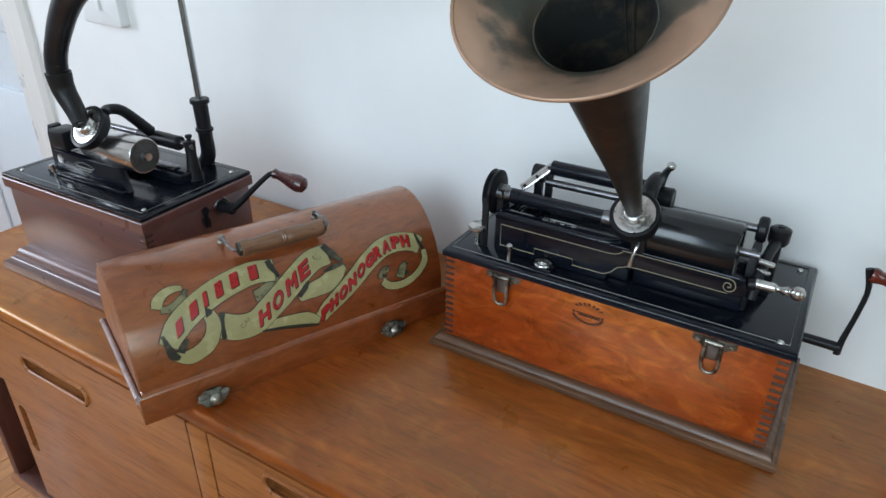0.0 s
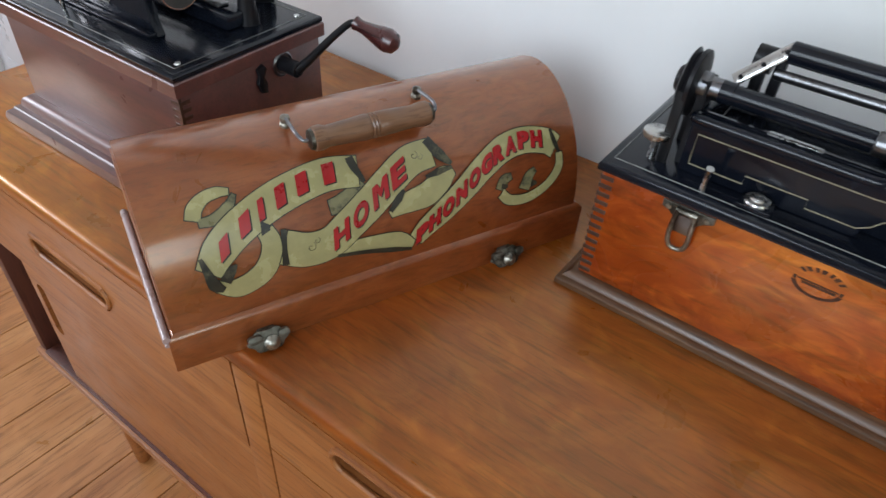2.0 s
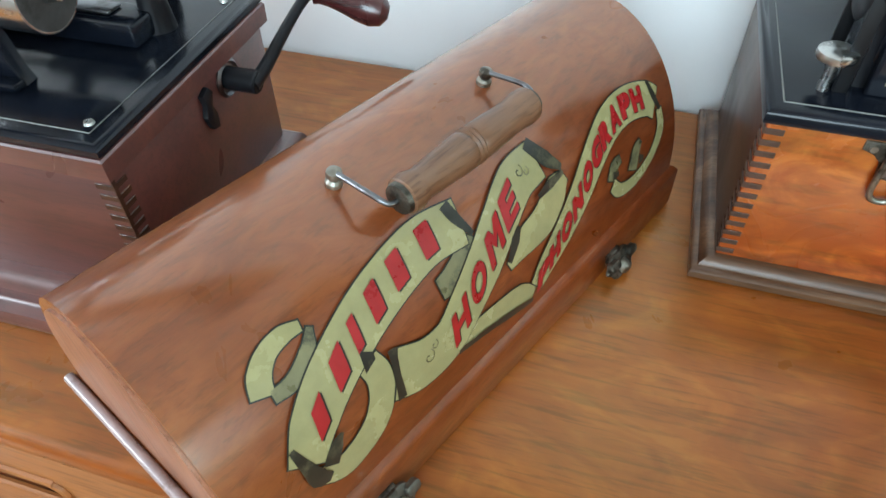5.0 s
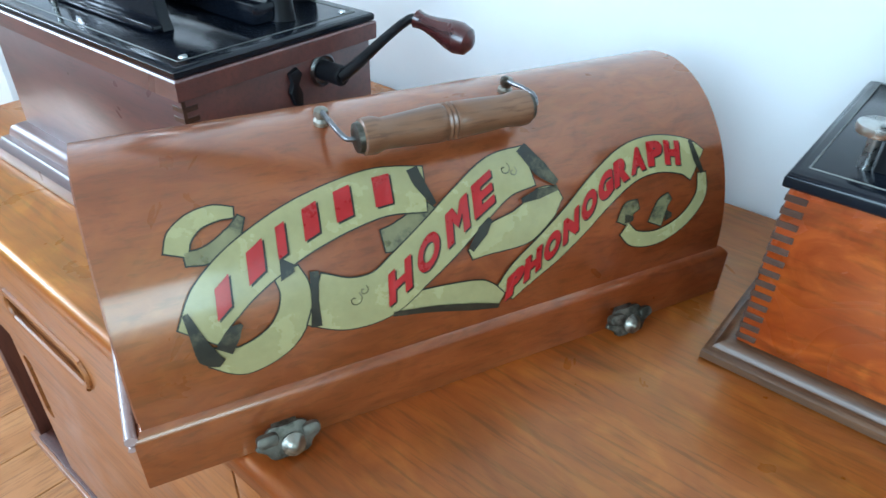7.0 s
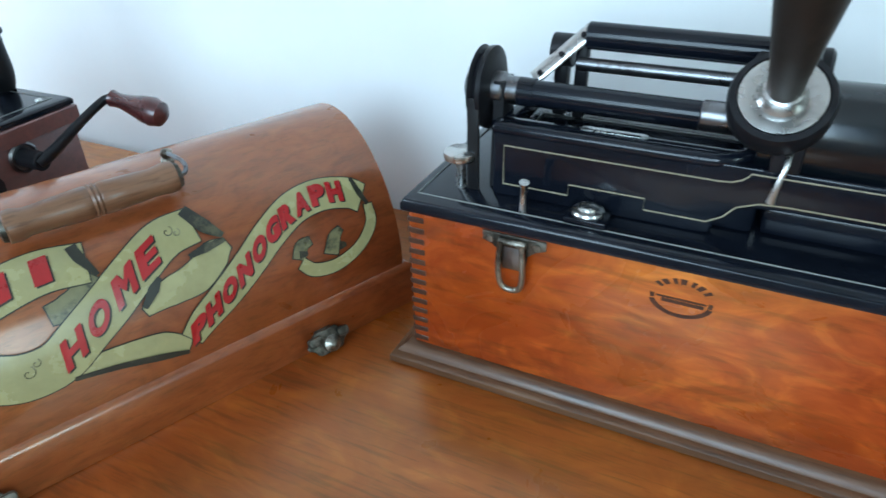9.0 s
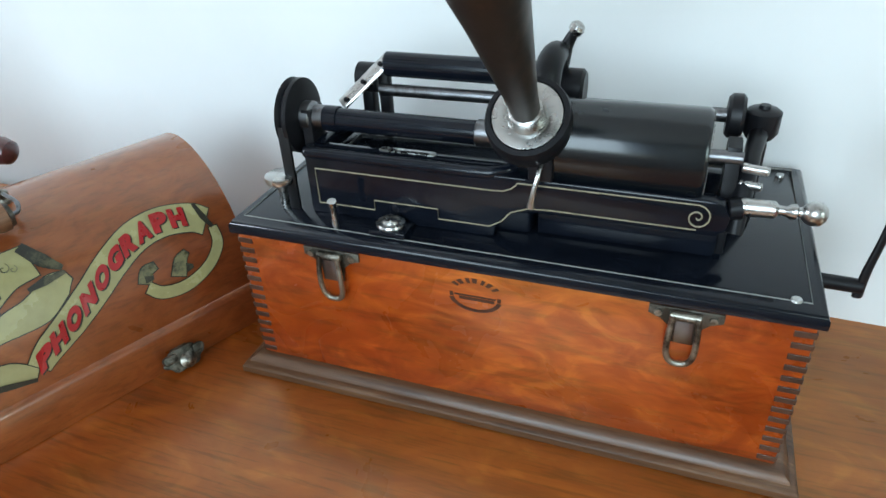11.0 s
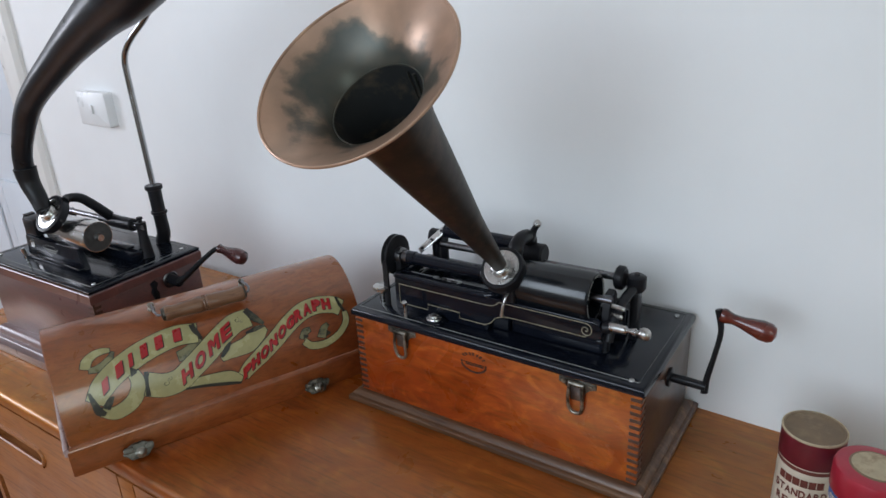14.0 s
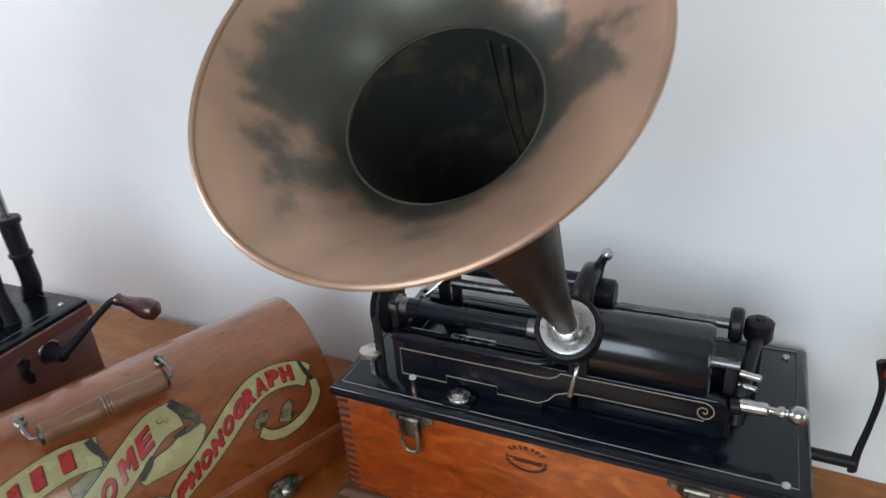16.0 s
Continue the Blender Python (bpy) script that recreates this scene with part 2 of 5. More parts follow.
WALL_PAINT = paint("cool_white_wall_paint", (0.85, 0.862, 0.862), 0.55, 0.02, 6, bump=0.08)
# grey for the unseen walls, chosen to cut bounced light and deepen the blacks
BOUNCE_CUT_GREY = paint("bounce_cutting_wall_grey", (0.42, 0.41, 0.38), 0.6, 0.04, 6, bump=0.08)
CEILING_PAINT = paint("white_ceiling_paint", (0.72, 0.72, 0.71), 0.7, 0.02, 5, bump=0.05)
TRIM_PAINT = paint("white_gloss_trim", (0.78, 0.77, 0.74), 0.3, 0.03, 12, bump=0.03)
DOOR_PAINT = paint("blue_white_door", (0.7, 0.75, 0.8), 0.32, 0.02, 9, bump=0.03)
PLASTIC = paint("white_plastic", (0.78, 0.79, 0.79), 0.3, 0.02, 20)
HORN_IN = bell_brass("brass_bell_inside")
HORN_OUT = patina("brown_black_horn_outside", (0.085, 0.055, 0.036), (0.042, 0.035, 0.029), 0.4, 13, 0.56, 0.55)
THROAT_DARK = patina("dark_throat_mottle", (0.15, 0.115, 0.075), (0.035, 0.037, 0.037), 0.42, 15, 0.57, 0.45)
HORN_BLACK = paint("black_swan_neck_horn", (0.008, 0.010, 0.013), 0.3, 0.3, 18, coat=0.1, spots=(0.02, 0.024, 0.03), spot_at=0.6, spec=0.35)
RUBBER = paint("black_rubber", (0.008, 0.008, 0.009), 0.42, 0.2, 60, bump=0.1, spec=0.3)
CREAM = paint("aged_cream_paper", (0.62, 0.55, 0.43), 0.6, 0.1, 40, spots=(0.5, 0.41, 0.28), spot_at=0.64)
MAROON = paint("maroon_paper", (0.13, 0.010, 0.018), 0.42, 0.2, 50, coat=0.15, spots=(0.12, 0.012, 0.016), spot_at=0.66)
RED_LID = paint("crimson_card_lid", (0.33, 0.013, 0.03), 0.4, 0.12, 50, coat=0.2, spots=(0.3, 0.015, 0.03), spot_at=0.68)
CARD = paint("brown_cardboard_top", (0.17, 0.115, 0.068), 0.65, 0.16, 45, spots=(0.23, 0.165, 0.1), spot_at=0.6)
TAN_PAPER = paint("torn_tan_paper", (0.42, 0.34, 0.22), 0.65, 0.16, 70, spots=(0.27, 0.2, 0.12), spot_at=0.6)
BLUE_INK = paint("blue_label_ink", (0.05, 0.13, 0.36), 0.5, 0.3, 90)
BROWN_INK = paint("maroon_brown_ink", (0.14, 0.035, 0.025), 0.5, 0.2, 90)


# ---- builders ----
def part(name, bm, material, parent, label="", smooth=True, m=None):
    """Links a bmesh as one mesh object under a thing, or as a top-level thing when parent is None."""
    me = bpy.data.meshes.new(name)
    bmesh.ops.recalc_face_normals(bm, faces=bm.faces)
    bm.to_mesh(me)
    bm.free()
    me.materials.append(material)
    if smooth:
        me.shade_smooth()
        me.set_sharp_from_angle(angle=radians(38))
    ob = new(name, me)
    ob.parent = parent
    if m is not None:
        ob.matrix_basis = m
    if label:
        ob["label"] = label
    return ob


def thing(name, m, label, category, group=""):
    ob = new(name)
    ob.empty_display_size = 0.05
    ob.matrix_basis = m
    return tagged(ob, label, category, group)


def box(x0, x1, y0, y1, z0, z1, bev=0.0, seg=2, bm=None):
    own = bmesh.new()
    bmesh.ops.create_cube(own, size=1)
    for v in own.verts:
        v.co = (x0 + (v.co.x + 0.5) * (x1 - x0), y0 + (v.co.y + 0.5) * (y1 - y0), z0 + (v.co.z + 0.5) * (z1 - z0))
    if bev:
        bmesh.ops.bevel(own, geom=own.edges[:], offset=bev, segments=seg, affect="EDGES", profile=0.5)
    return joined(bm, own)


def joined(bm, own):
    if bm is None:
        return own
    me = bpy.data.meshes.new("join")
    own.to_mesh(me)
    own.free()
    bm.from_mesh(me)
    bpy.data.meshes.remove(me)
    return bm


def axis_frame(p0, p1):
    d = Vector(p1) - Vector(p0)
    return Matrix.Translation(p0) @ d.to_track_quat("Z", "Y").to_matrix().to_4x4(), d.length


def lathe(profile, m=None, seg=32, bm=None, closed=True):
    """Turns (radius, height) rows round z, then lays them out by m."""
    own = bmesh.new()
    m = m or Matrix()
    rings = []
    for r, z in profile:
        if r < 1e-5:
            rings.append([own.verts.new(m @ Vector((0, 0, z)))])
        else:
            rings.append([own.verts.new(m @ Vector((r * math.cos(2 * math.pi * k / seg), r * math.sin(2 * math.pi * k / seg), z))) for k in range(seg)])
    for a, b in zip(rings, rings[1:]):
        for k in range(seg):
            q = [a[k % len(a)], a[(k + 1) % len(a)], b[(k + 1) % len(b)], b[k % len(b)]]
            q = list(dict.fromkeys(q))
            if len(q) > 2:
                own.faces.new(q)
    if closed:
        for ring, flip in ((rings[0], True), (rings[-1], False)):
            if len(ring) > 2:
                own.faces.new(ring[::-1] if flip else ring)
    return joined(bm, own)


def rod(p0, p1, r, seg=20, bev=0.0, bm=None, r1=None):
    m, n = axis_frame(p0, p1)
    r1 = r if r1 is None else r1
    prof = [(r, 0), (r1, n)] if not bev else [(r - bev, 0), (r, bev), (r1, n - bev), (r1 - bev, n)]
    return lathe(prof, m, seg, bm)


def smooth_line(pts, steps=8):
    """Catmull-Rom through control points."""
    p = [Vector(q) for q in pts]
    p = [2 * p[0] - p[1]] + p + [2 * p[-1] - p[-2]]
    out = []
    for i in range(1, len(p) - 2):
        for k in range(steps):
            t = k / steps
            a, b, c, d = p[i - 1:i + 3]
            out.append(0.5 * (2 * b + (c - a) * t + (2 * a - 5 * b + 4 * c - d) * t * t + (3 * b - a - 3 * c + d) * t ** 3))
    out.append(p[-2])
    return out


def tube(pts, radii, seg=16, steps=8, flat=1.0, bm=None):
    """A round (or flattened) bar along a smooth line; radii at the control points."""
    line = smooth_line(pts, steps)
    rads = np.interp(np.linspace(0, len(pts) - 1, len(line)), range(len(pts)), radii if hasattr(radii, "__len__") else [radii] * len(pts)).tolist()
    own = bmesh.new()
    rings, side = [], None
    for i, c in enumerate(line):
        d = (line[min(i + 1, len(line) - 1)] - line[max(i - 1, 0)]).normalized()
        if side is None:
            side = d.orthogonal().normalized()
        side = (side - d * side.dot(d)).normalized()
        up = d.cross(side)
        rings.append([own.verts.new(c + rads[i] * (math.cos(2 * math.pi * k / seg) * side + flat * math.sin(2 * math.pi * k / seg) * up)) for k in range(seg)])
    for a, b in zip(rings, rings[1:]):
        for k in range(seg):
            own.faces.new((a[k], a[(k + 1) % seg], b[(k + 1) % seg], b[k]))
    own.faces.new(rings[0][::-1])
    own.faces.new(rings[-1])
    return joined(bm, own)


def slab(outline, depth, m, bev=0.0, bm=None):
    """A plate: an outline in its own x-y plane, extruded along z, laid out by m."""
    own = bmesh.new()
    f = own.faces.new([own.verts.new((x, y, 0)) for x, y in outline])
    top = bmesh.ops.extrude_face_region(own, geom=[f])
    for v in top["geom"]:
        if isinstance(v, bmesh.types.BMVert):
            v.co.z += depth
    if bev:
        bmesh.ops.bevel(own, geom=[e for e in own.edges if abs(e.verts[0].co.z - depth) < 1e-6 and abs(e.verts[1].co.z - depth) < 1e-6],
                        offset=bev, segments=2, affect="EDGES", profile=0.5)
    own.transform(m)
    return joined(bm, own)


def moulding(x0, x1, y0, y1, profile, bm=None):
    """A moulded plinth round a rectangle; profile rows (outset, height) from the bottom up."""
    own = bmesh.new()
    rings = []
    for o, z in profile:
        rings.append([own.verts.new(c) for c in ((x0 - o, y0 - o, z), (x1 + o, y0 - o, z), (x1 + o, y1 + o, z), (x0 - o, y1 + o, z))])
    for a, b in zip(rings, rings[1:]):
        for k in range(4):
            own.faces.new((a[k], a[(k + 1) % 4], b[(k + 1) % 4], b[k]))
    own.faces.new(rings[0][::-1])
    own.faces.new(rings[-1])
    return joined(bm, own)


def rounded(w, h, r, seg=6):
    """Outline of a rounded rectangle centred on the origin."""
    out = []
    for cx, cy, a0 in ((w / 2 - r, h / 2 - r, 0), (-w / 2 + r, h / 2 - r, 90), (-w / 2 + r, -h / 2 + r, 180), (w / 2 - r, -h / 2 + r, 270)):
        for k in range(seg + 1):
            a = radians(a0 + 90 * k / seg)
            out.append((cx + r * math.cos(a), cy + r * math.sin(a)))
    return out


FACE_FRONT = Matrix(((1, 0, 0, 0), (0, 0, -1, 0), (0, 1, 0, 0), (0, 0, 0, 1)))  # outline x-y to x-z, depth towards -y


def front_at(x, y, z):
    return Matrix.Translation((x, y, z)) @ FACE_FRONT


def glyph(ch, size, bold):
    """Vertices and faces of one letter of the built-in font, centred."""
    cu = bpy.data.curves.new("glyph", "FONT")
    cu.body, cu.size, cu.offset = ch, size, bold
    cu.align_x, cu.align_y = "CENTER", "CENTER"
    ob = new("glyph", cu)
    me = bpy.data.meshes.new_from_object(ob.evaluated_get(bpy.context.evaluated_depsgraph_get()))
    vs, fs = [tuple(v.co) for v in me.vertices], [tuple(f.vertices) for f in me.polygons]
    bpy.data.objects.remove(ob)
    bpy.data.curves.remove(cu)
    bpy.data.meshes.remove(me)
    xs, ys = [v[0] for v in vs], [v[1] for v in vs]
    mx, my = (min(xs) + max(xs)) / 2, (min(ys) + max(ys)) / 2
    return [(x - mx, y - my) for x, y, _ in vs], fs, max(xs) - min(xs), max(ys) - min(ys)


# ---- the room ----
WALL_Y, TOP = 0.893, 0.75


def structure(name, bm, material, label, smooth=False):
    return tagged(part(name, bm, material, None, smooth=smooth), label, "", kind="structure")


# the back wall, with the doorway cut through it
b = box(-1.60, 2.35, WALL_Y, WALL_Y + 0.12, 0, 2.5)
box(-3.3, -2.45, WALL_Y, WALL_Y + 0.12, 0, 2.5, bm=b)
box(-2.45, -1.60, WALL_Y, WALL_Y + 0.12, 2.05, 2.5, bm=b)
structure("wall_north", b, WALL_PAINT, "smooth cool white painted wall behind the sideboard")
# east, south and west walls are unseen; their grey holds down the bounce
b = box(2.2, 2.35, -0.05, WALL_Y, 0, 2.5)
box(2.2, 2.35, -1.65, -1.45, 0, 2.5, bm=b)
box(2.2, 2.35, -1.45, -0.05, 0, 0.9, bm=b)
box(2.2, 2.35, -1.45, -0.05, 2.15, 2.5, bm=b)
structure("wall_east", b, BOUNCE_CUT_GREY, "unseen wall with a window opening, greyed to cut bounced light")
b = box(-3.3, -1.1, -1.65, -1.5, 0, 2.5)
box(0.9, 2.2, -1.65, -1.5, 0, 2.5, bm=b)
box(-1.1, 0.9, -1.65, -1.5, 0, 0.9, bm=b)
box(-1.1, 0.9, -1.65, -1.5, 2.4, 2.5, bm=b)
structure("wall_south", b, BOUNCE_CUT_GREY, "unseen wall with a window opening, greyed to cut bounced light")
b = box(-3.45, -3.3, -0.05, WALL_Y + 0.12, 0, 2.5)
box(-3.45, -3.3, -1.65, -1.45, 0, 2.5, bm=b)
box(-3.45, -3.3, -1.45, -0.05, 0, 0.9, bm=b)
box(-3.45, -3.3, -1.45, -0.05, 2.3, 2.5, bm=b)
structure("wall_west", b, BOUNCE_CUT_GREY, "unseen wall with a window opening, greyed to cut bounced light")
structure("ceiling", box(-3.45, 2.35, -1.65, WALL_Y + 0.12, 2.5, 2.6), CEILING_PAINT, "flat white painted ceiling")
floor = structure("floor", box(-3.45, 2.35, -1.65, WALL_Y + 0.12, -0.1, -0.012), TEAK_SHADED, "warm orange varnished timber floorboards")

# door and its frame, beyond the end of the sideboard
door = tagged(new("door_1"), "closed blue-white panelled door in a white frame", "door", kind="structure")
part("door_leaf", box(-2.44, -1.665, WALL_Y + 0.055, WALL_Y + 0.09, 0.01, 2.03, 0.002), DOOR_PAINT, door)
for x0, x1 in ((-2.36, -2.09), (-2.02, -1.75)):
    for z0, z1 in ((0.2, 0.78), (0.93, 1.32), (1.42, 1.92)):
        part("raised_panel", box(x0, x1, WALL_Y + 0.046, WALL_Y + 0.056, z0, z1, 0.008), DOOR_PAINT, door)
part("jamb", box(-1.665, -1.6, WALL_Y + 0.002, WALL_Y + 0.118, 0, 2.048, 0.002), TRIM_PAINT, door)
b = slab([(0, 0), (0.075, 0), (0.075, 0.008), (0.06, 0.017), (0.02, 0.02), (0, 0.012)], 2.1,
         Matrix.Translation((-1.605, WALL_Y, 0)) @ Matrix(((1, 0, 0, 0), (0, -1, 0, 0), (0, 0, 1, 0), (0, 0, 0, 1))))
structure("trim", b, TRIM_PAINT, "white moulded door architrave on the wall")
structure("baseboard", box(-1.52, 2.2, WALL_Y - 0.016, WALL_Y, 0, 0.11, 0.003), TRIM_PAINT, "white painted skirting board along the wall")

# light switch
sw = thing("light_switch", pose(-1.222, WALL_Y, 1.054), "white plastic light switch plate with one rocker", "light switch")
part("plate", slab(rounded(0.118, 0.074, 0.005), 0.020, front_at(0, 0, 0), 0.003), PLASTIC, sw)
part("rocker", slab(rounded(0.012, 0.019, 0.002), 0.004, front_at(0, -0.0205, 0), 0.001), PLASTIC, sw)

# ---- the sideboard ----
sb = thing("sideboard", pose(-0.52, 0.42, 0, 0, 0, 1.9), "long teak sideboard with drawers and a sliding door, worn varnish", "sideboard")
X0, X1, DEEP = -0.55, 1.35, 0.455
# top slab with a soft front edge
prof = [(0.004, TOP - 0.022), (-0.002, TOP - 0.021), (-0.004, TOP - 0.018), (-0.004, TOP - 0.007), (-0.003, TOP - 0.0035), (-0.0005, TOP - 0.001), (0.003, TOP)]
out = [(DEEP, TOP - 0.022)] + prof + [(DEEP, TOP)]
b = bmesh.new()
vs = [[b.verts.new((x, y, z)) for y, z in out] for x in (X0, X1)]
for k in range(len(out)):
    j = (k + 1) % len(out)
    b.faces.new((vs[0][k], vs[0][j], vs[1][j], vs[1][k]))
b.faces.new(vs[0])
b.faces.new(vs[1][::-1])
part("top", b, TEAK, sb)
# left side panel coloured dark, as it stands in shade
part("side_panel", box(X0 + 0.005, X0 + 0.025, 0.012, DEEP - 0.01, 0.30, TOP - 0.03, 0.002), TEAK_SHADED, sb)
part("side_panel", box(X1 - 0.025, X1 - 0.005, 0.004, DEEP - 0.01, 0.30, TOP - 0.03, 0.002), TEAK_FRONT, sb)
part("bottom_panel", box(X0 + 0.005, X1 - 0.005, 0.004, DEEP - 0.01, 0.285, 0.302, 0.002), TEAK_FRONT, sb)
part("door_track", box(X0 + 0.03, 0.04, 0.008, 0.05, 0.303, 0.309, 0.001), TEAK_SHADED, sb)
part("back_panel", box(X0 + 0.026, X1 - 0.026, DEEP - 0.022, DEEP - 0.012, 0.303, TOP - 0.03), TEAK_SHADED, sb)
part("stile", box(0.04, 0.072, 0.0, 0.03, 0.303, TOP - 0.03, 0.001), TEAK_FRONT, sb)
# dark strip stands for the shade in the gap under the top
part("gap_shade_strip", box(X0 + 0.03, X1 - 0.03, 0.010, 0.03, TOP - 0.0295, TOP - 0.0225), TEAK_SHADED, sb)
part("rail", box(X0 + 0.03, 0.039, 0.008, 0.03, 0.582, 0.588, 0.001), TEAK_FRONT, sb)


def slotted(x0, x1, z0, z1, y0, thick, sx, sz, sw_, sh, r):
    """A front board with a rounded slot cut through it."""
    hole = [(sx + p, sz + q) for p, q in rounded(sw_, sh, r)]
    own = bmesh.new()
    n = len(hole)
    outer = []
    sides = (("x1", "z1"), ("z1", "x0"), ("x0", "z0"), ("z0", "x1"))
    edge = {"x0": x0, "x1": x1, "z0": z0, "z1": z1}
    for c, (first, second) in enumerate(sides):
        for k in range(7):
            hx, hz = hole[c * 7 + k]
            to = first if k < 3 else second
            at = (edge[to], hz) if to[0] == "x" else (hx, edge[to])
            if k == 3:
                at = (edge[first if first[0] == "x" else second], edge[first if first[0] == "z" else second])
            outer.append(at)
    layers = [[[own.verts.new((x, y, z)) for x, z in ring] for ring in (outer, hole)] for y in (y0, y0 + thick)]
    for k in range(n):
        j = (k + 1) % n
        own.faces.new((layers[0][0][k], layers[0][0][j], layers[0][1][j], layers[0][1][k]))
        own.faces.new((layers[1][0][k], layers[1][1][k], layers[1][1][j], layers[1][0][j]))
        own.faces.new((layers[0][1][k], layers[0][1][j], layers[1][1][j], layers[1][1][k]))
        own.faces.new((layers[0][0][k], layers[1][0][k], layers[1][0][j], layers[0][0][j]))
    return own


def ring_lip(sx, y, sz, w, h, r, t):
    """A raised lip round a slot."""
    pts = [(sx + p, y, sz + q) for p, q in rounded(w, h, r, 8)]
    return tube(pts + [pts[0]], t, 8, 2)


def drawer(x0, x1, z0, z1, sx, sz):
    d = part("drawer", slotted(x0, x1, z0, z1, 0.0, 0.02, sx, sz, 0.148, 0.026, 0.0125), TEAK_FRONT, sb, smooth=False)
    part("pull_lip", ring_lip(sx, -0.0005, sz, 0.15, 0.028, 0.0135, 0.0032), TEAK_FRONT, d)
    # backing board coloured dark for the shade inside the slot
    part("pull_recess", box(sx - 0.085, sx + 0.085, 0.021, 0.024, sz - 0.02, sz + 0.02), TEAK_SHADED, d)


drawer(X0 + 0.03, 0.038, 0.59, 0.7215, -0.24, 0.662)
drawer(0.0755, 0.63, 0.625, 0.7215, 0.235, 0.697)
drawer(0.075, 0.63, 0.515, 0.622, 0.235, 0.585)
drawer(0.075, 0.63, 0.405, 0.512, 0.235, 0.475)
drawer(0.075, 0.63, 0.305, 0.402, 0.235, 0.37)
part("door", slotted(-0.435, 0.038, 0.31, 0.58, 0.012, 0.016, -0.41, 0.475, 0.02, 0.098, 0.0095), TEAK_FRONT, sb, smooth=False)
part("door", box(0.636, X1 - 0.03, 0.004, 0.022, 0.31, 0.72, 0.002), TEAK_FRONT, sb)
# dark backing paints in the shade of the finger slot
part("finger_recess", box(-0.425, -0.395, 0.0285, 0.031, 0.42, 0.53), TEAK_SHADED, sb)
for x in (X0 + 0.1, X1 - 0.1):
    for y in (0.06, DEEP - 0.06):
        part("leg", rod((x, y, 0), (x, y, 0.285), 0.013, 20, 0.002, r1=0.02), TEAK_FRONT, sb)

# ---- the lid with the painted banner ----
lid = thing("wooden_cover", pose(-0.4794, 0.376, TOP, 0, 0, 68.2), "arched red-brown oak phonograph lid with a gold and red banner transfer", "phonograph lid")
LL, LD, HW, H0, HH = 0.399, 0.179, 0.0850, 0.040, 0.1140
DC = LD / 2
ARC_A = np.linspace(0, math.pi, 361)
ARC_S = np.r_[0, np.cumsum(np.hypot(np.diff(-HW * np.cos(ARC_A)), np.diff(HH * np.sin(ARC_A))))]


def dome(s, w, lift=0.0):
    """A point of the arched lid: s along its length, w up the arch from the front, lift above the surface."""
    a = float(np.interp(w, ARC_S, ARC_A))
    nx, nz = -math.cos(a) / HW, math.sin(a) / HH
    k = lift / math.hypot(nx, nz)
    return Vector((s, DC - HW * math.cos(a) + nx * k, H0 + HH * math.sin(a) + nz * k))


def arch(s0, s1, shrink=0.0, seg=48):
    own = bmesh.new()
    rows = []
    for s in (s0, s1):
        rows.append([own.verts.new((s, DC - (HW - shrink) * math.cos(math.pi * k / seg), H0 - 0.001 + (HH - shrink) * math.sin(math.pi * k / seg))) for k in range(seg + 1)])
    for k in range(seg):
        own.faces.new((rows[0][k], rows[0][k + 1], rows[1][k + 1], rows[1][k]))
    for r, f in ((rows[0], 1), (rows[1], -1)):
        own.faces.new(r[::f])
    own.faces.new((rows[0][0], rows[1][0], rows[1][-1], rows[0][-1]))
    return own


b = arch(0.0045, LL - 0.0085)
bmesh.ops.bevel(b, geom=[e for e in b.edges if e.calc_face_angle(0) > radians(70) and abs(e.verts[0].co.x - e.verts[1].co.x) < 1e-6], offset=0.0025, segments=2, affect="EDGES")
part("arched_top", b, OAK_LID, lid)
# left end only: sheen from the left is painted in as paler oak
part("end_panel", arch(0.0030, 0.0048, 0.006), OAK_END_SHEEN, lid, "pinkish end panel, paled by a painted-in sheen")
part("end_panel", arch(LL - 0.0088, LL - 0.0068, 0.006), OAK_LID, lid)
part("band", moulding(0.004, LL - 0.004, 0.004, LD - 0.004, [(0.003, 0), (0.004, 0.0015), (0.004, 0.0335), (0.0036, 0.0350), (0.0018, 0.0372), (0.0002, 0.0385), (-0.004, 0.0408)]), OAK_LID, lid)
# beads on the left end, the light along them put into a pale colour
part("bead", tube([(-0.001, 0.001, 0.037), (-0.001, LD - 0.001, 0.037)], 0.0032, 10, 4), BEAD_GLINT, lid, "bead on the lid's end, its highlight painted pale")
part("bead", tube([(-0.0015, 0.001, 0.0315), (-0.0015, LD - 0.001, 0.0315)], 0.002, 10, 4), BEAD_GLINT, lid)


def ribbon(name, pts, widths, lift, material, grow=0.0, label="", across=7):
    """A painted band that follows the arch, smooth along its control points."""
    line = smooth_line([(p[0], p[1], 0) for p in pts], 8)
    ws = np.interp(np.linspace(0, len(pts) - 1, len(line)), range(len(pts)), widths if hasattr(widths, "__len__") else [widths] * len(pts)).tolist()
    own = bmesh.new()
    rows = []
    for i, c in enumerate(line):
        d = (line[min(i + 1, len(line) - 1)] - line[max(i - 1, 0)]).normalized()
        nrm = Vector((-d.y, d.x, 0))
        c = c + d * (grow if i == len(line) - 1 else -grow if i == 0 else 0)
        h = ws[i] / 2 + grow
        rows.append([own.verts.new(dome((c + nrm * h * (2 * k / across - 1)).x, max(0.001, (c + nrm * h * (2 * k / across - 1)).y), lift)) for k in range(across + 1)])
    for p, q in zip(rows, rows[1:]):
        for k in range(across):
            own.faces.new((p[k], p[k + 1], q[k + 1], q[k]))
    return part(name, own, material, lid, label)


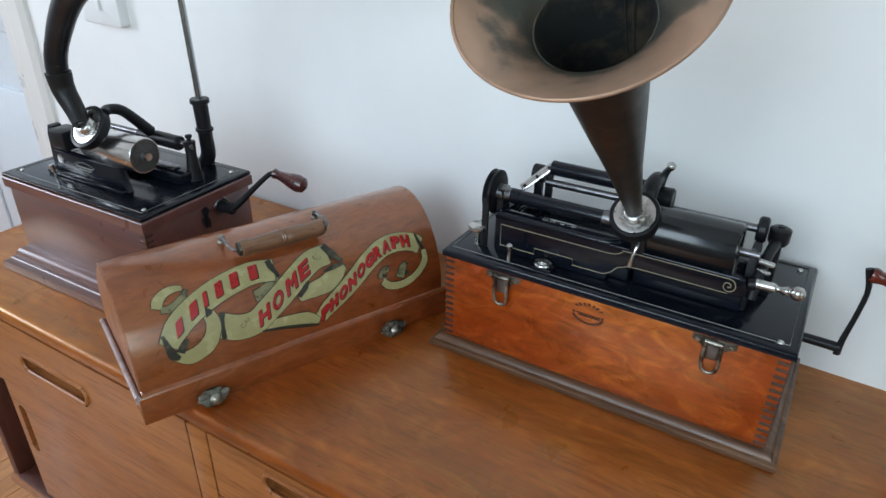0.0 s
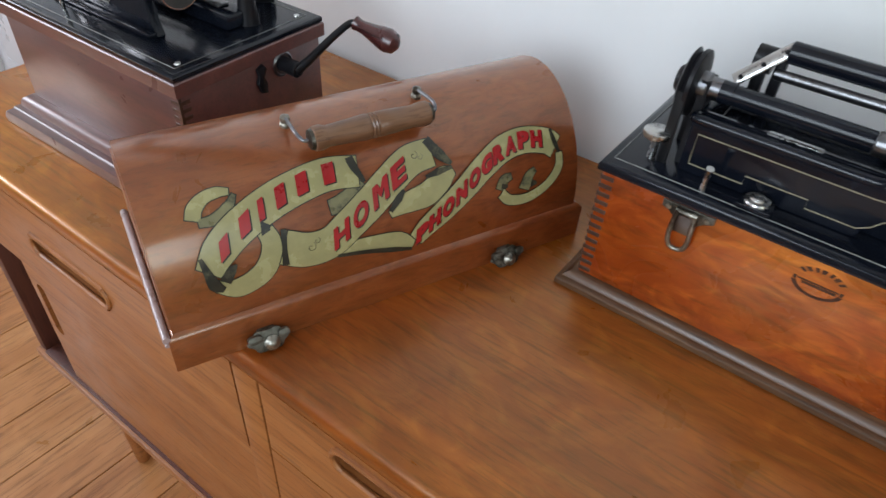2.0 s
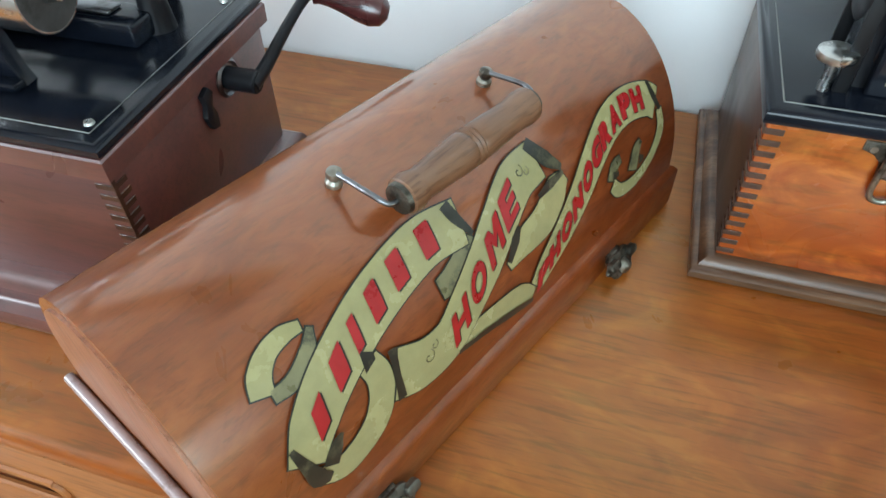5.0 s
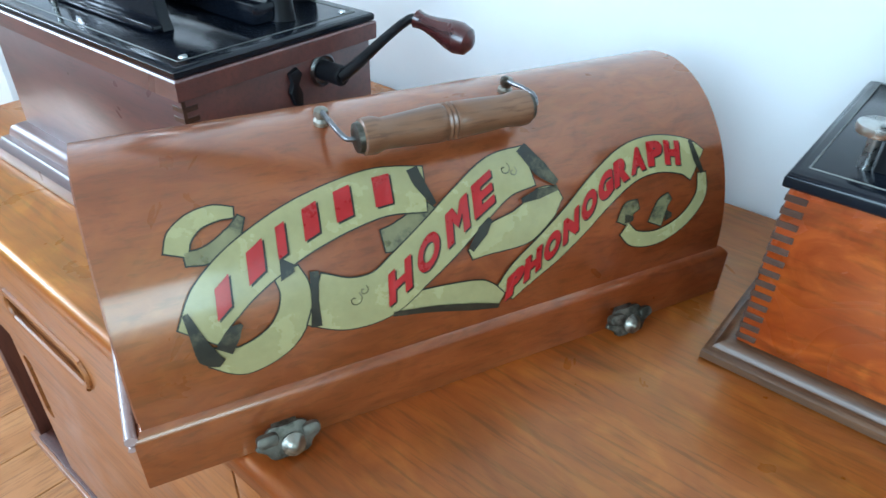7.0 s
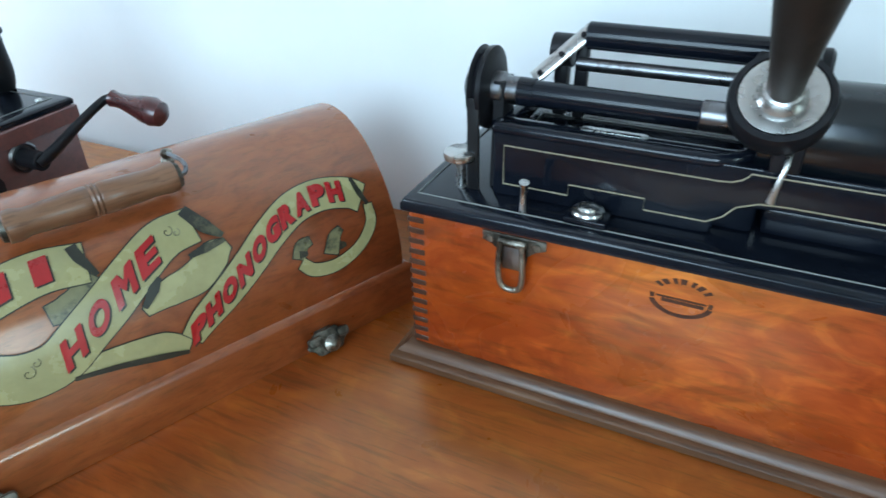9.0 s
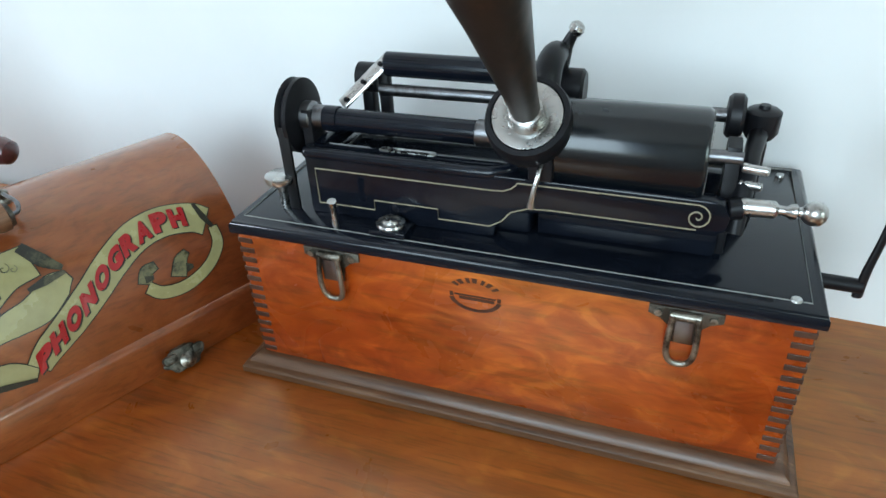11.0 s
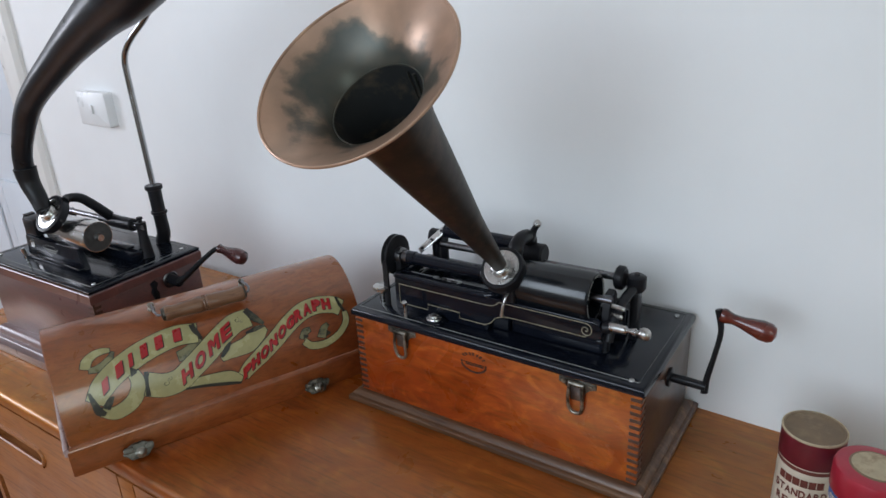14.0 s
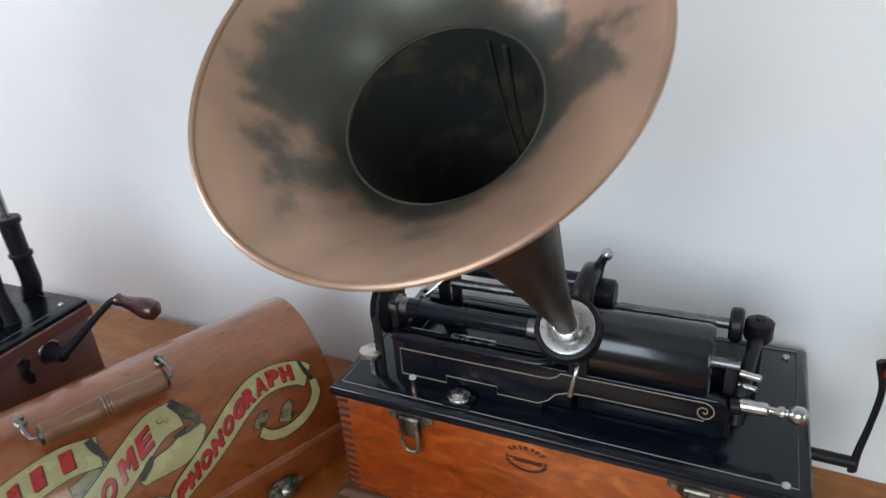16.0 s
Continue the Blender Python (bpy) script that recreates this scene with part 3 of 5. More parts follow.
def banner(pts, widths, level, material=BANNER_GOLD):
    ribbon("banner_outline", pts, widths, 0.0003 + level * 0.0005, BANNER_BLACK, 0.0008)
    ribbon("banner", pts, widths, 0.00055 + level * 0.0005, material)


BAN_A = [(0.0408, 0.043), (0.0524, 0.0576), (0.0672, 0.069), (0.0863, 0.0786), (0.1054, 0.0856), (0.1279, 0.0909), (0.1490, 0.093), (0.1723, 0.0895)]
BAN_B = [(0.1000, 0.046), (0.1181, 0.038), (0.1377, 0.0385), (0.1560, 0.0491), (0.1750, 0.0607), (0.1951, 0.0739), (0.2182, 0.0868), (0.2395, 0.0895)]
BAN_C = [(0.2137, 0.0170), (0.2252, 0.0264), (0.2448, 0.0378), (0.2653, 0.0508), (0.2871, 0.0654), (0.3100, 0.0765), (0.3327, 0.0790), (0.3548, 0.0735), (0.3650, 0.066)]
# folds that lie behind the three bands
banner([(0.0448, 0.030), (0.0602, 0.0235), (0.0778, 0.0290), (0.0878, 0.0400), (0.0913, 0.0530), (0.0888, 0.0640)], [0.010, 0.017, 0.018, 0.017, 0.015, 0.013], 0, BANNER_GOLD)
banner([(0.0403, 0.0845), (0.0438, 0.0925), (0.0518, 0.0985), (0.0618, 0.1005), (0.0708, 0.0990)], [0.011, 0.011, 0.009, 0.008, 0.005], 0)
banner([(0.0438, 0.0815), (0.0548, 0.0815), (0.0668, 0.0875), (0.0738, 0.0960)], [0.006, 0.008, 0.008, 0.003], 0, BANNER_SHADE)
banner([(0.1425, 0.0670), (0.1545, 0.0680), (0.1665, 0.0740), (0.1735, 0.0800)], [0.012, 0.016, 0.014, 0.006], 0, BANNER_SHADE)
banner([(0.1925, 0.0470), (0.2095, 0.0530), (0.2295, 0.0560), (0.2465, 0.0660), (0.2565, 0.0700)], [0.006, 0.018, 0.022, 0.020, 0.008], 0, BANNER_GOLD)
banner([(0.1385, 0.0290), (0.1565, 0.0285), (0.1785, 0.0255), (0.1965, 0.0215), (0.2115, 0.0130)], [0.004, 0.011, 0.014, 0.016, 0.010], 0, BANNER_GOLD)
banner([(0.3689, 0.0600), (0.3670, 0.0450), (0.3530, 0.0310), (0.3317, 0.0240), (0.3123, 0.0270), (0.3027, 0.0360)], [0.007, 0.009, 0.009, 0.010, 0.010, 0.009], 0)
banner([(0.3017, 0.0400), (0.3065, 0.0480), (0.3143, 0.0500)], [0.010, 0.010, 0.006], 0, BANNER_SHADE)
banner([(0.3278, 0.0340), (0.3336, 0.0450), (0.3404, 0.0500)], [0.012, 0.010, 0.005], 0, BANNER_SHADE)
for pts, wd in ((BAN_A, [0.020, 0.026, 0.027, 0.027, 0.027, 0.0265, 0.026, 0.025]), (BAN_B, [0.028, 0.029, 0.0285, 0.028, 0.028, 0.027, 0.026, 0.024]), (BAN_C, [0.016, 0.020, 0.022, 0.0225, 0.023, 0.0235, 0.0235, 0.023, 0.022])):
    banner(pts, wd, 1)
# dark turned-back ends of the bands
for pts, wd in (([(0.0375, 0.0560), (0.0400, 0.0440), (0.0430, 0.0320), (0.0490, 0.0260)], [0.003, 0.006, 0.010, 0.005]),
                ([(0.0510, 0.0320), (0.0570, 0.0400), (0.0620, 0.0440)], [0.009, 0.008, 0.002]),
                ([(0.0860, 0.0660), (0.0930, 0.0650)], [0.012, 0.004]),
                ([(0.1680, 0.1020), (0.1700, 0.0930), (0.1755, 0.0800)], [0.007, 0.007, 0.003]),
                ([(0.2375, 0.1010), (0.2465, 0.0860), (0.2555, 0.0760)], [0.008, 0.010, 0.004]),
                ([(0.2295, 0.0705), (0.2415, 0.0720), (0.2555, 0.0730)], [0.003, 0.006, 0.003]),
                ([(0.1925, 0.0500), (0.2015, 0.0590), (0.2075, 0.0650)], [0.004, 0.007, 0.003]),
                ([(0.1025, 0.0610), (0.1000, 0.0450), (0.0985, 0.0310)], [0.005, 0.004, 0.006]),
                ([(0.1415, 0.0250), (0.1665, 0.0205), (0.1915, 0.0140), (0.2095, 0.0090)], [0.003, 0.004, 0.005, 0.003]),
                ([(0.3617, 0.0830), (0.3646, 0.0700), (0.3684, 0.0600)], [0.003, 0.005, 0.003]),
                ([(0.3027, 0.0430), (0.3094, 0.0420)], [0.006, 0.003]), ([(0.3356, 0.0380), (0.3414, 0.0370)], [0.008, 0.003])):
    ribbon("fold_edge", pts, wd, 0.0014, BANNER_FOLD)
# small flourishes in thin dark line
for cs, cw, r in ((0.1210, 0.0400, 0.0045), (0.1265, 0.0440, 0.003), (0.2230, 0.0905, 0.004), (0.2280, 0.0880, 0.003)):
    ribbon("flourish", [(cs + r * k / 9 * math.cos(k * 0.8), cw + r * k / 9 * math.sin(k * 0.8)) for k in range(1, 10)], 0.0007, 0.0014, BANNER_SHADE, across=2)


def word(name, letters, spots, height, width, bold, lean, slopes):
    """Red letters with a dark drop shade, laid on the arch one by one."""
    for material, lift, off in ((BANNER_BLACK, 0.0015, (0.0010, -0.0010)), (BANNER_RED, 0.0019, (0, 0))):
        own = bmesh.new()
        for ch, (s, w), g in zip(letters, spots, slopes):
            if ch == "|":
                pts, fs, gw, gh = [(x, y) for x in (-1, 1) for y in (-1, -0.33, 0.33, 1)], [(0, 1, 5, 4), (1, 2, 6, 5), (2, 3, 7, 6)], 2.0, 2.0
            elif ch == "M":
                pts = [(-0.5, -0.5), (-0.22, -0.5), (-0.22, 0.1), (-0.5, 0.5), (-0.18, 0.5), (0, -0.2), (0, 0.16), (0.18, 0.5), (0.5, 0.5), (0.22, 0.1), (0.22, -0.5), (0.5, -0.5)]
                fs, gw, gh = [(0, 1, 2, 3), (3, 2, 4), (4, 2, 5, 6), (6, 5, 9, 7), (7, 9, 8), (9, 10, 11, 8)], 0.93, 1.0
            else:
                pts, fs, gw, gh = glyph(ch, 1.0, bold)
            vs = []
            for x, y in pts:
                x, y = x / gw * width, y / gh * height
                vs.append(own.verts.new(dome(s + off[0] + x + lean * y, w + off[1] + y + g * x, lift)))
            for f in fs:
                own.faces.new([vs[k] for k in f])
        part(name if material is BANNER_RED else name + "_shade", own, material, lid)


A_SPOTS = [(0.0563, 0.0595), (0.0752, 0.0727), (0.0898, 0.0800), (0.1066, 0.0862), (0.1254, 0.0912), (0.1481, 0.0935)]
for spot, wide, g in zip(A_SPOTS, (0.0080, 0.0092, 0.0050, 0.0085, 0.0096, 0.0100), (0.75, 0.6, 0.42, 0.35, 0.22, 0.05)):
    word("lettering_bar", "|", [spot], 0.0160, wide, 0.0, 0.12, [g])
word("lettering", "HOME", [(0.1476, 0.0437), (0.1664, 0.0553), (0.1869, 0.0683), (0.2057, 0.0793)], 0.0188, 0.0148, 0.05, 0.1, [0.55, 0.62, 0.6, 0.5])
word("lettering", "PHONOGRAPH", [(0.2199, 0.0229), (0.2327, 0.0312), (0.2468, 0.0396), (0.2611, 0.0485), (0.2756, 0.0585), (0.2896, 0.0672), (0.3032, 0.0738), (0.3170, 0.0780), (0.3312, 0.0796), (0.3452, 0.0774)],
     0.0156, 0.0124, 0.075, 0.12, [0.65, 0.6, 0.58, 0.65, 0.62, 0.5, 0.35, 0.18, -0.05, -0.2])

# carrying handle: turned grip on a bent wire held by two screw posts
GA, GB = Vector((0.139, 0.0400, 0.1570)), Vector((0.241, 0.0400, 0.1570))
grip = [(0.006, 0), (0.0092, 0.002), (0.0096, 0.008), (0.0080, 0.014), (0.0088, 0.030), (0.0098, 0.046), (0.0098, 0.050), (0.0090, 0.0515), (0.0100, 0.0530), (0.0090, 0.0545), (0.0100, 0.0560),
        (0.0090, 0.0575), (0.0098, 0.0590), (0.0094, 0.074), (0.0086, 0.092), (0.0098, 0.101), (0.0094, 0.107), (0.006, 0.109)]
hd = part("handle", lathe(grip, axis_frame(GA, GB)[0] @ Matrix.Diagonal((1.05, 1.05, 0.936, 1)), 24), HANDLE_WOOD, lid, "turned worn wooden carrying grip")
PA, PB = dome(0.1305, 0.144), dome(0.2480, 0.144)
for g, pnt, sgn in ((GA, PA, -1), (GB, PB, 1)):
    part("wire", tube([g, g + Vector((sgn * 0.006, 0.001, 0)), g + Vector((sgn * 0.009, 0.010, 0.003)), pnt + Vector((0, -0.003, 0.007))], 0.0015, 10, 6), STEEL_DARK, hd, "bent steel wire")
    part("cap", lathe([(0.0072, 0), (0.0085, 0.0015), (0.0078, 0.004), (0.003, 0.005)], axis_frame(g - Vector((sgn * 0.0025, 0, 0)), g + Vector((sgn * 0.01, 0, 0)))[0], 20), CLASP_METAL, hd)
    part("screw_post", lathe([(0.0044, 0), (0.0044, 0.0025), (0.0030, 0.004), (0.0042, 0.0065), (0.0038, 0.009), (0.0012, 0.0105)], axis_frame(pnt - Vector((0, 0, 0.001)), dome(0.1305 if sgn < 0 else 0.2480, 0.144, 0.02))[0], 18), TARNISH, lid)


def clasp(s):
    """A cast clasp plate with scalloped edge and a round stud, at the foot of the lid's front."""
    out = [((0.0165 + 0.0016 * math.cos(6 * a)) * math.cos(a), (0.0096 + 0.0009 * math.cos(6 * a)) * math.sin(a)) for a in np.linspace(0, 2 * math.pi, 36, endpoint=False).tolist()]
    seat = pose(s, -0.0070, 0.0108, -26)
    c = part("clasp", slab(out, 0.0022, seat @ front_at(0, 0, 0), 0.0008), CLASP_METAL, lid, "dark pitted cast clasp")
    part("stud", lathe([(0.0066, 0), (0.0066, 0.0024), (0.0046, 0.0038), (0.0034, 0.0054), (0.0014, 0.0064)], seat @ front_at(0.002, -0.001, -0.003), 20), TARNISH, c)
    part("lug", slab(rounded(0.012, 0.007, 0.003), 0.005, seat @ front_at(-0.011, -0.0015, 0.004), 0.0012), CLASP_METAL, c)
    part("lug", slab(rounded(0.010, 0.007, 0.003), 0.004, seat @ front_at(0.013, -0.0015, 0.003), 0.0012), CLASP_METAL, c)
    part("tang", box(s - 0.007, s + 0.007, -0.0045, 0.001, 0.010, 0.0185, 0.0008), CLASP_METAL, c)


clasp(0.0725)
clasp(0.3065)

# ---- the open phonograph with the brass horn ----
HM_AT, HM_SIZE = pose(-0.3108, 0.6735, TOP, 0, 0, 1.8), Matrix.Diagonal((1.009, 0.985, 1.055, 1))
hm = thing("phonograph", HM_AT @ HM_SIZE, "open spring phonograph in an orange oak case with black works", "phonograph")
CX0, CX1, CY0, CY1, CZ0, CZ1 = 0.015, 0.392, 0.010, 0.196, 0.0145, 0.121
part("base_moulding", moulding(CX0, CX1, CY0, CY1, [(0.013, 0), (0.0145, 0.001), (0.0145, 0.006), (0.0125, 0.008), (0.0095, 0.0087), (0.0088, 0.0105), (0.0055, 0.013), (0.003, 0.0145), (-0.002, 0.0150)]), WALNUT_BASE, hm, "dark worn moulded base")
case = part("case", box(CX0 + 0.0008, CX1 - 0.0008, CY0, CY0 + 0.012, CZ0, CZ1, 0.0008), OAK_CASE, hm, "glossy orange oak front board")
# sides and back: their shade is put into a darker colour than the front
part("case_side", box(CX0, CX0 + 0.012, CY0 + 0.0125, CY1, CZ0, CZ1, 0.0008), JOINT_AND_SIDE_SHADE, hm)
part("case_side", box(CX1 - 0.012, CX1, CY0 + 0.0125, CY1, CZ0, CZ1, 0.0008), JOINT_AND_SIDE_SHADE, hm)
part("case_back", box(CX0 + 0.0125, CX1 - 0.0125, CY1 - 0.012, CY1 - 0.0005, CZ0, CZ1, 0.0008), JOINT_AND_SIDE_SHADE, hm)
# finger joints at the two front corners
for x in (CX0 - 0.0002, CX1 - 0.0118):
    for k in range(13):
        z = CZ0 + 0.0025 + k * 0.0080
        part("finger_joint", box(x, x + 0.012, CY0 - 0.0006, CY0 + 0.0124, z, z + 0.0040, 0.0003, 1), JOINT_AND_SIDE_SHADE, case)
# round stamp on the front: unreadable words round a bar
def stamp_bars():
    own = bmesh.new()
    at = front_at(0.194, CY0 - 0.0001, 0.102)

    def arc(a0, a1, r0, r1, steps):
        for k in range(steps):
            a, c = radians(a0 + (a1 - a0) * k / steps), radians(a0 + (a1 - a0) * (k + 1) / steps)
            slab([(r * math.cos(t) * 0.0180, r * math.sin(t) * 0.0120) for r, t in ((r0, a), (r1, a), (r1, c), (r0, c))], 0.0003, at, bm=own)

    for k in range(7):
        arc(34 + 17 * k, 34 + 17 * k + (11 if k % 2 else 8), 0.82, 1.10, 2)
    arc(196, 344, 0.86, 1.04, 12)
    arc(176, 192, 0.84, 0.98, 2)
    arc(348, 364, 0.84, 0.98, 2)
    for k, (w, h) in enumerate(((0.0285, 0.0012), (0.0240, 0.0022))):
        slab(rounded(w, h, 0.0004, 2), 0.0003, front_at(0.194 + 0.001 * k, CY0 - 0.0001, 0.1016 - 0.0022 * k), bm=own)
    return own


part("stamp", stamp_bars(), STAMP_BURN, case, "burnt oval maker's stamp, unreadable")


def latch(x):
    """A drop latch: dark winged plate, hinge barrel and a long wire loop."""
    wing = [(-0.021, 0.000), (-0.021, -0.006), (-0.014, -0.0085), (-0.009, -0.013), (-0.0075, -0.024), (0.0075, -0.024), (0.009, -0.013), (0.014, -0.0085), (0.021, -0.006), (0.021, 0.000)]
    p = part("latch", slab(wing[::-1], 0.0018, front_at(x, CY0, 0.1195), 0.0005), CLASP_METAL, hm, "tarnished drop latch with a wire loop")
    part("hinge_barrel", rod((x - 0.009, CY0 - 0.0042, 0.116), (x + 0.009, CY0 - 0.0042, 0.116), 0.0028, 14, 0.0006), TARNISH, p)
    part("tongue", box(x - 0.0055, x + 0.0055, CY0 - 0.0055, CY0 - 0.0035, 0.098, 0.116, 0.0006), STEEL_DARK, p)
    loop = [(x - 0.0068, CY0 - 0.006, 0.117), (x - 0.0080, CY0 - 0.007, 0.103), (x - 0.0076, CY0 - 0.006, 0.090), (x - 0.004, CY0 - 0.005, 0.0835), (x + 0.004, CY0 - 0.005, 0.0835),
            (x + 0.0076, CY0 - 0.006, 0.090), (x + 0.0080, CY0 - 0.007, 0.103), (x + 0.0068, CY0 - 0.006, 0.117)]
    part("wire_loop", tube(loop, 0.0019, 10, 6), TARNISH, p)
    part("screw", lathe([(0.0026, 0), (0.0022, 0.0012), (0.0006, 0.0014)], front_at(x - 0.0155, CY0 - 0.0018, 0.115), 12), TARNISH, p)
    part("screw", lathe([(0.0026, 0), (0.0022, 0.0012), (0.0006, 0.0014)], front_at(x + 0.0155, CY0 - 0.0018, 0.115), 12), TARNISH, p)


latch(0.091)
latch(0.323)

# bed plate
DX0, DX1, DY0, DY1, DZ = 0.012, 0.395, 0.006, 0.199, 0.132
deck = part("bed_plate", moulding(DX0 + 0.002, DX1 - 0.002, DY0 + 0.002, DY1 - 0.002, [(0.0, 0.121), (0.002, 0.1222), (0.002, 0.1275), (0.0, 0.1305), (-0.003, DZ)]), JAPAN, hm, "black japanned iron bed plate")


def line_loop(name, pts, t, material, parent):
    part(name, tube(pts, t, 6, 1), material, parent)


Z = DZ + 0.0002
line_loop("pinstripe", [(DX0 + 0.009, DY0 + 0.009, Z), (DX1 - 0.009, DY0 + 0.009, Z), (DX1 - 0.009, DY1 - 0.009, Z), (DX0 + 0.009, DY1 - 0.009, Z), (DX0 + 0.009, DY0 + 0.009, Z)], 0.0005, SILVER_LINE, deck)
for x, y in ((DX1 - 0.017, DY0 + 0.010), (DX0 + 0.02, DY1 - 0.02), (DX1 - 0.017, DY1 - 0.02)):
    part("screw", lathe([(0.0032, 0), (0.0028, 0.0012), (0.0008, 0.0016)], Matrix.Translation((x, y, DZ)), 14), STEEL, deck)
# thumb screw, stop lever and regulator on the bed plate
ts = part("thumb_screw", lathe([(0.0034, 0), (0.0034, 0.016), (0.0040, 0.018), (0.0110, 0.0195), (0.0116, 0.0215), (0.0112, 0.0240), (0.0095, 0.0252)], Matrix.Translation((0.043, 0.036, DZ)), 28), STEEL, hm, "nickel thumb screw with a flat head")
part("stop_lever", tube([(0.093, 0.0175, DZ), (0.093, 0.0170, DZ + 0.012), (0.094, 0.015, DZ + 0.021)], [0.0022, 0.002, 0.0032], 12, 5), STEEL, hm)
rg = part("regulator", box(0.119, 0.145, 0.014, 0.033, DZ, DZ + 0.0045, 0.0015), JAPAN, hm)
part("dial", lathe([(0.0095, 0), (0.0100, 0.0015), (0.0094, 0.003), (0.0065, 0.0036), (0.0060, 0.0052), (0.0045, 0.0058), (0.001, 0.006)], Matrix.Translation((0.132, 0.0235, DZ + 0.0045)), 26), STEEL, rg, "nickel regulator dial")

# body casting: front apron with an arched foot and swept top edge
FY = 0.034
apron = [(0.066, 0.1325), (0.196, 0.1325), (0.200, 0.1335)]
apron += [(0.200 + 0.020 * (1 - math.cos(a)), 0.1335 + 0.019 * math.sin(a)) for a in [radians(d) for d in (20, 40, 60, 80)]]
apron += [(0.232, 0.1535), (0.331, 0.1535), (0.337, 0.158), (0.338, 0.166), (0.334, 0.1735), (0.327, 0.1755), (0.228, 0.1755), (0.220, 0.1755), (0.066, 0.1755)]
body = part("body_casting", slab(apron, 0.010, front_at(0, FY + 0.010, 0), 0.0018), JAPAN, hm, "black enamelled cast body with gold pinstripes")
part("tray", box(0.064, 0.222, FY + 0.0105, 0.112, DZ + 0.0005, 0.165, 0.003), JAPAN, body)
for a, c in (((0.066, 0.220, FY + 0.011, FY + 0.018), 0.1775), ((0.066, 0.220, 0.104, 0.111), 0.1775), ((0.066, 0.073, FY + 0.0185, 0.1035), 0.1775), ((0.213, 0.220, FY + 0.0185, 0.1035), 0.1775)):
    part("tray_rim", box(*a, 0.1655, c, 0.0015), JAPAN, body)
part("tray_edge", tube([(0.066, FY + 0.010, 0.1745), (0.067, FY + 0.004, 0.1752), (0.074, FY + 0.0026, 0.1752), (0.130, FY + 0.0026, 0.1752), (0.188, FY + 0.0026, 0.1752), (0.200, FY + 0.0040, 0.1758), (0.209, FY + 0.0095, 0.1768), (0.213, FY + 0.018, 0.1772)], 0.0040, 12, 6), JAPAN, body)
line_loop("pinstripe", [(0.078, FY + 0.022, 0.1653), (0.208, FY + 0.022, 0.1653), (0.208, 0.099, 0.1653), (0.078, 0.099, 0.1653), (0.078, FY + 0.022, 0.1653)], 0.0004, SILVER_LINE, body)
part("name_plate", slab(rounded(0.040, 0.0065, 0.003), 0.0008, Matrix.Translation((0.137, 0.0485, 0.1776)), 0.0002), STEEL, body, "small oval worn plate")
part("back_rail", box(0.222, 0.345, 0.088, 0.100, DZ + 0.0005, 0.168, 0.003), JAPAN, body)
# black block added to stand for the dark open space under the apron
part("gap_fill_block", box(0.225, 0.335, FY + 0.012, 0.087, DZ + 0.0005, 0.150, 0.004), JAPAN, body)
gy = FY - 0.0002
arc1 = [(0.196 + 0.020 * math.sin(radians(d)), gy, 0.1395 + 0.0185 * (1 - math.cos(radians(d)))) for d in (0, 30, 60, 90)]
sp = [(0.3205 + (0.0078 - 0.0064 * k / 20) * math.cos(radians(90 - 26 * k)), gy, 0.1645 + (0.0078 - 0.0064 * k / 20) * math.sin(radians(90 - 26 * k))) for k in range(0, 24)]
line_loop("gold_line", [(0.0735, gy, 0.1405), (0.0735, gy, 0.1655), (0.199, gy, 0.1655), (0.2060, gy, 0.1660), (0.2110, gy, 0.1680), (0.2140, gy, 0.1705), (0.2150, gy, 0.1722), (0.3205, gy, 0.1723)] + sp, 0.0005, GOLD_LINE, body)
line_loop("gold_line", [(0.0735, gy, 0.1405), (0.116, gy, 0.1405), (0.116, gy, 0.1475), (0.162, gy, 0.1475), (0.162, gy, 0.1405), (0.197, gy, 0.1405), (0.205, gy, 0.1450), (0.211, gy, 0.1520), (0.222, gy, 0.1562), (0.236, gy, 0.1570), (0.3210, gy, 0.1568)], 0.0005, GOLD_LINE, body)

# pulley, feed screw, mandrel and bearings
MY, MZ = 0.058, 0.1915
pl = part("pulley", lathe([(0.010, 0), (0.0225, 0.0005), (0.0250, 0.002), (0.0215, 0.0045), (0.0250, 0.0075), (0.0250, 0.0105), (0.021, 0.0115), (0.010, 0.012)], axis_frame((0.046, MY, MZ), (0.1, MY, MZ))[0], 36), JAPAN_DULL, hm, "black belt pulley")
part("hub", lathe([(0.0105, 0), (0.0105, 0.006), (0.0085, 0.008), (0.0085, 0.02)], axis_frame((0.058, MY, MZ), (0.1, MY, MZ))[0], 24), STEEL_DARK, pl)
part("bearing_cap", lathe([(0.009, 0), (0.011, 0.003), (0.011, 0.006)], axis_frame((0.040, MY, MZ), (0.1, MY, MZ))[0], 20), JAPAN_DULL, pl)
part("belt", box(0.0480, 0.0560, MY - 0.0240, MY - 0.0212, DZ, MZ, 0.0006), RUBBER, pl)
part("belt", box(0.0480, 0.0560, MY + 0.0212, MY + 0.0240, DZ, MZ, 0.0006), RUBBER, pl)
part("pulley_stand", slab([(-0.014, 0), (0.014, 0), (0.010, 0.045), (0.009, 0.0665), (-0.009, 0.0665), (-0.010, 0.045)], 0.007, Matrix.Translation((0.060, MY, DZ)) @ Matrix(((0, 0, 1, 0), (1, 0, 0, 0), (0, 1, 0, 0), (0, 0, 0, 1))), 0.001), JAPAN_DULL, hm)
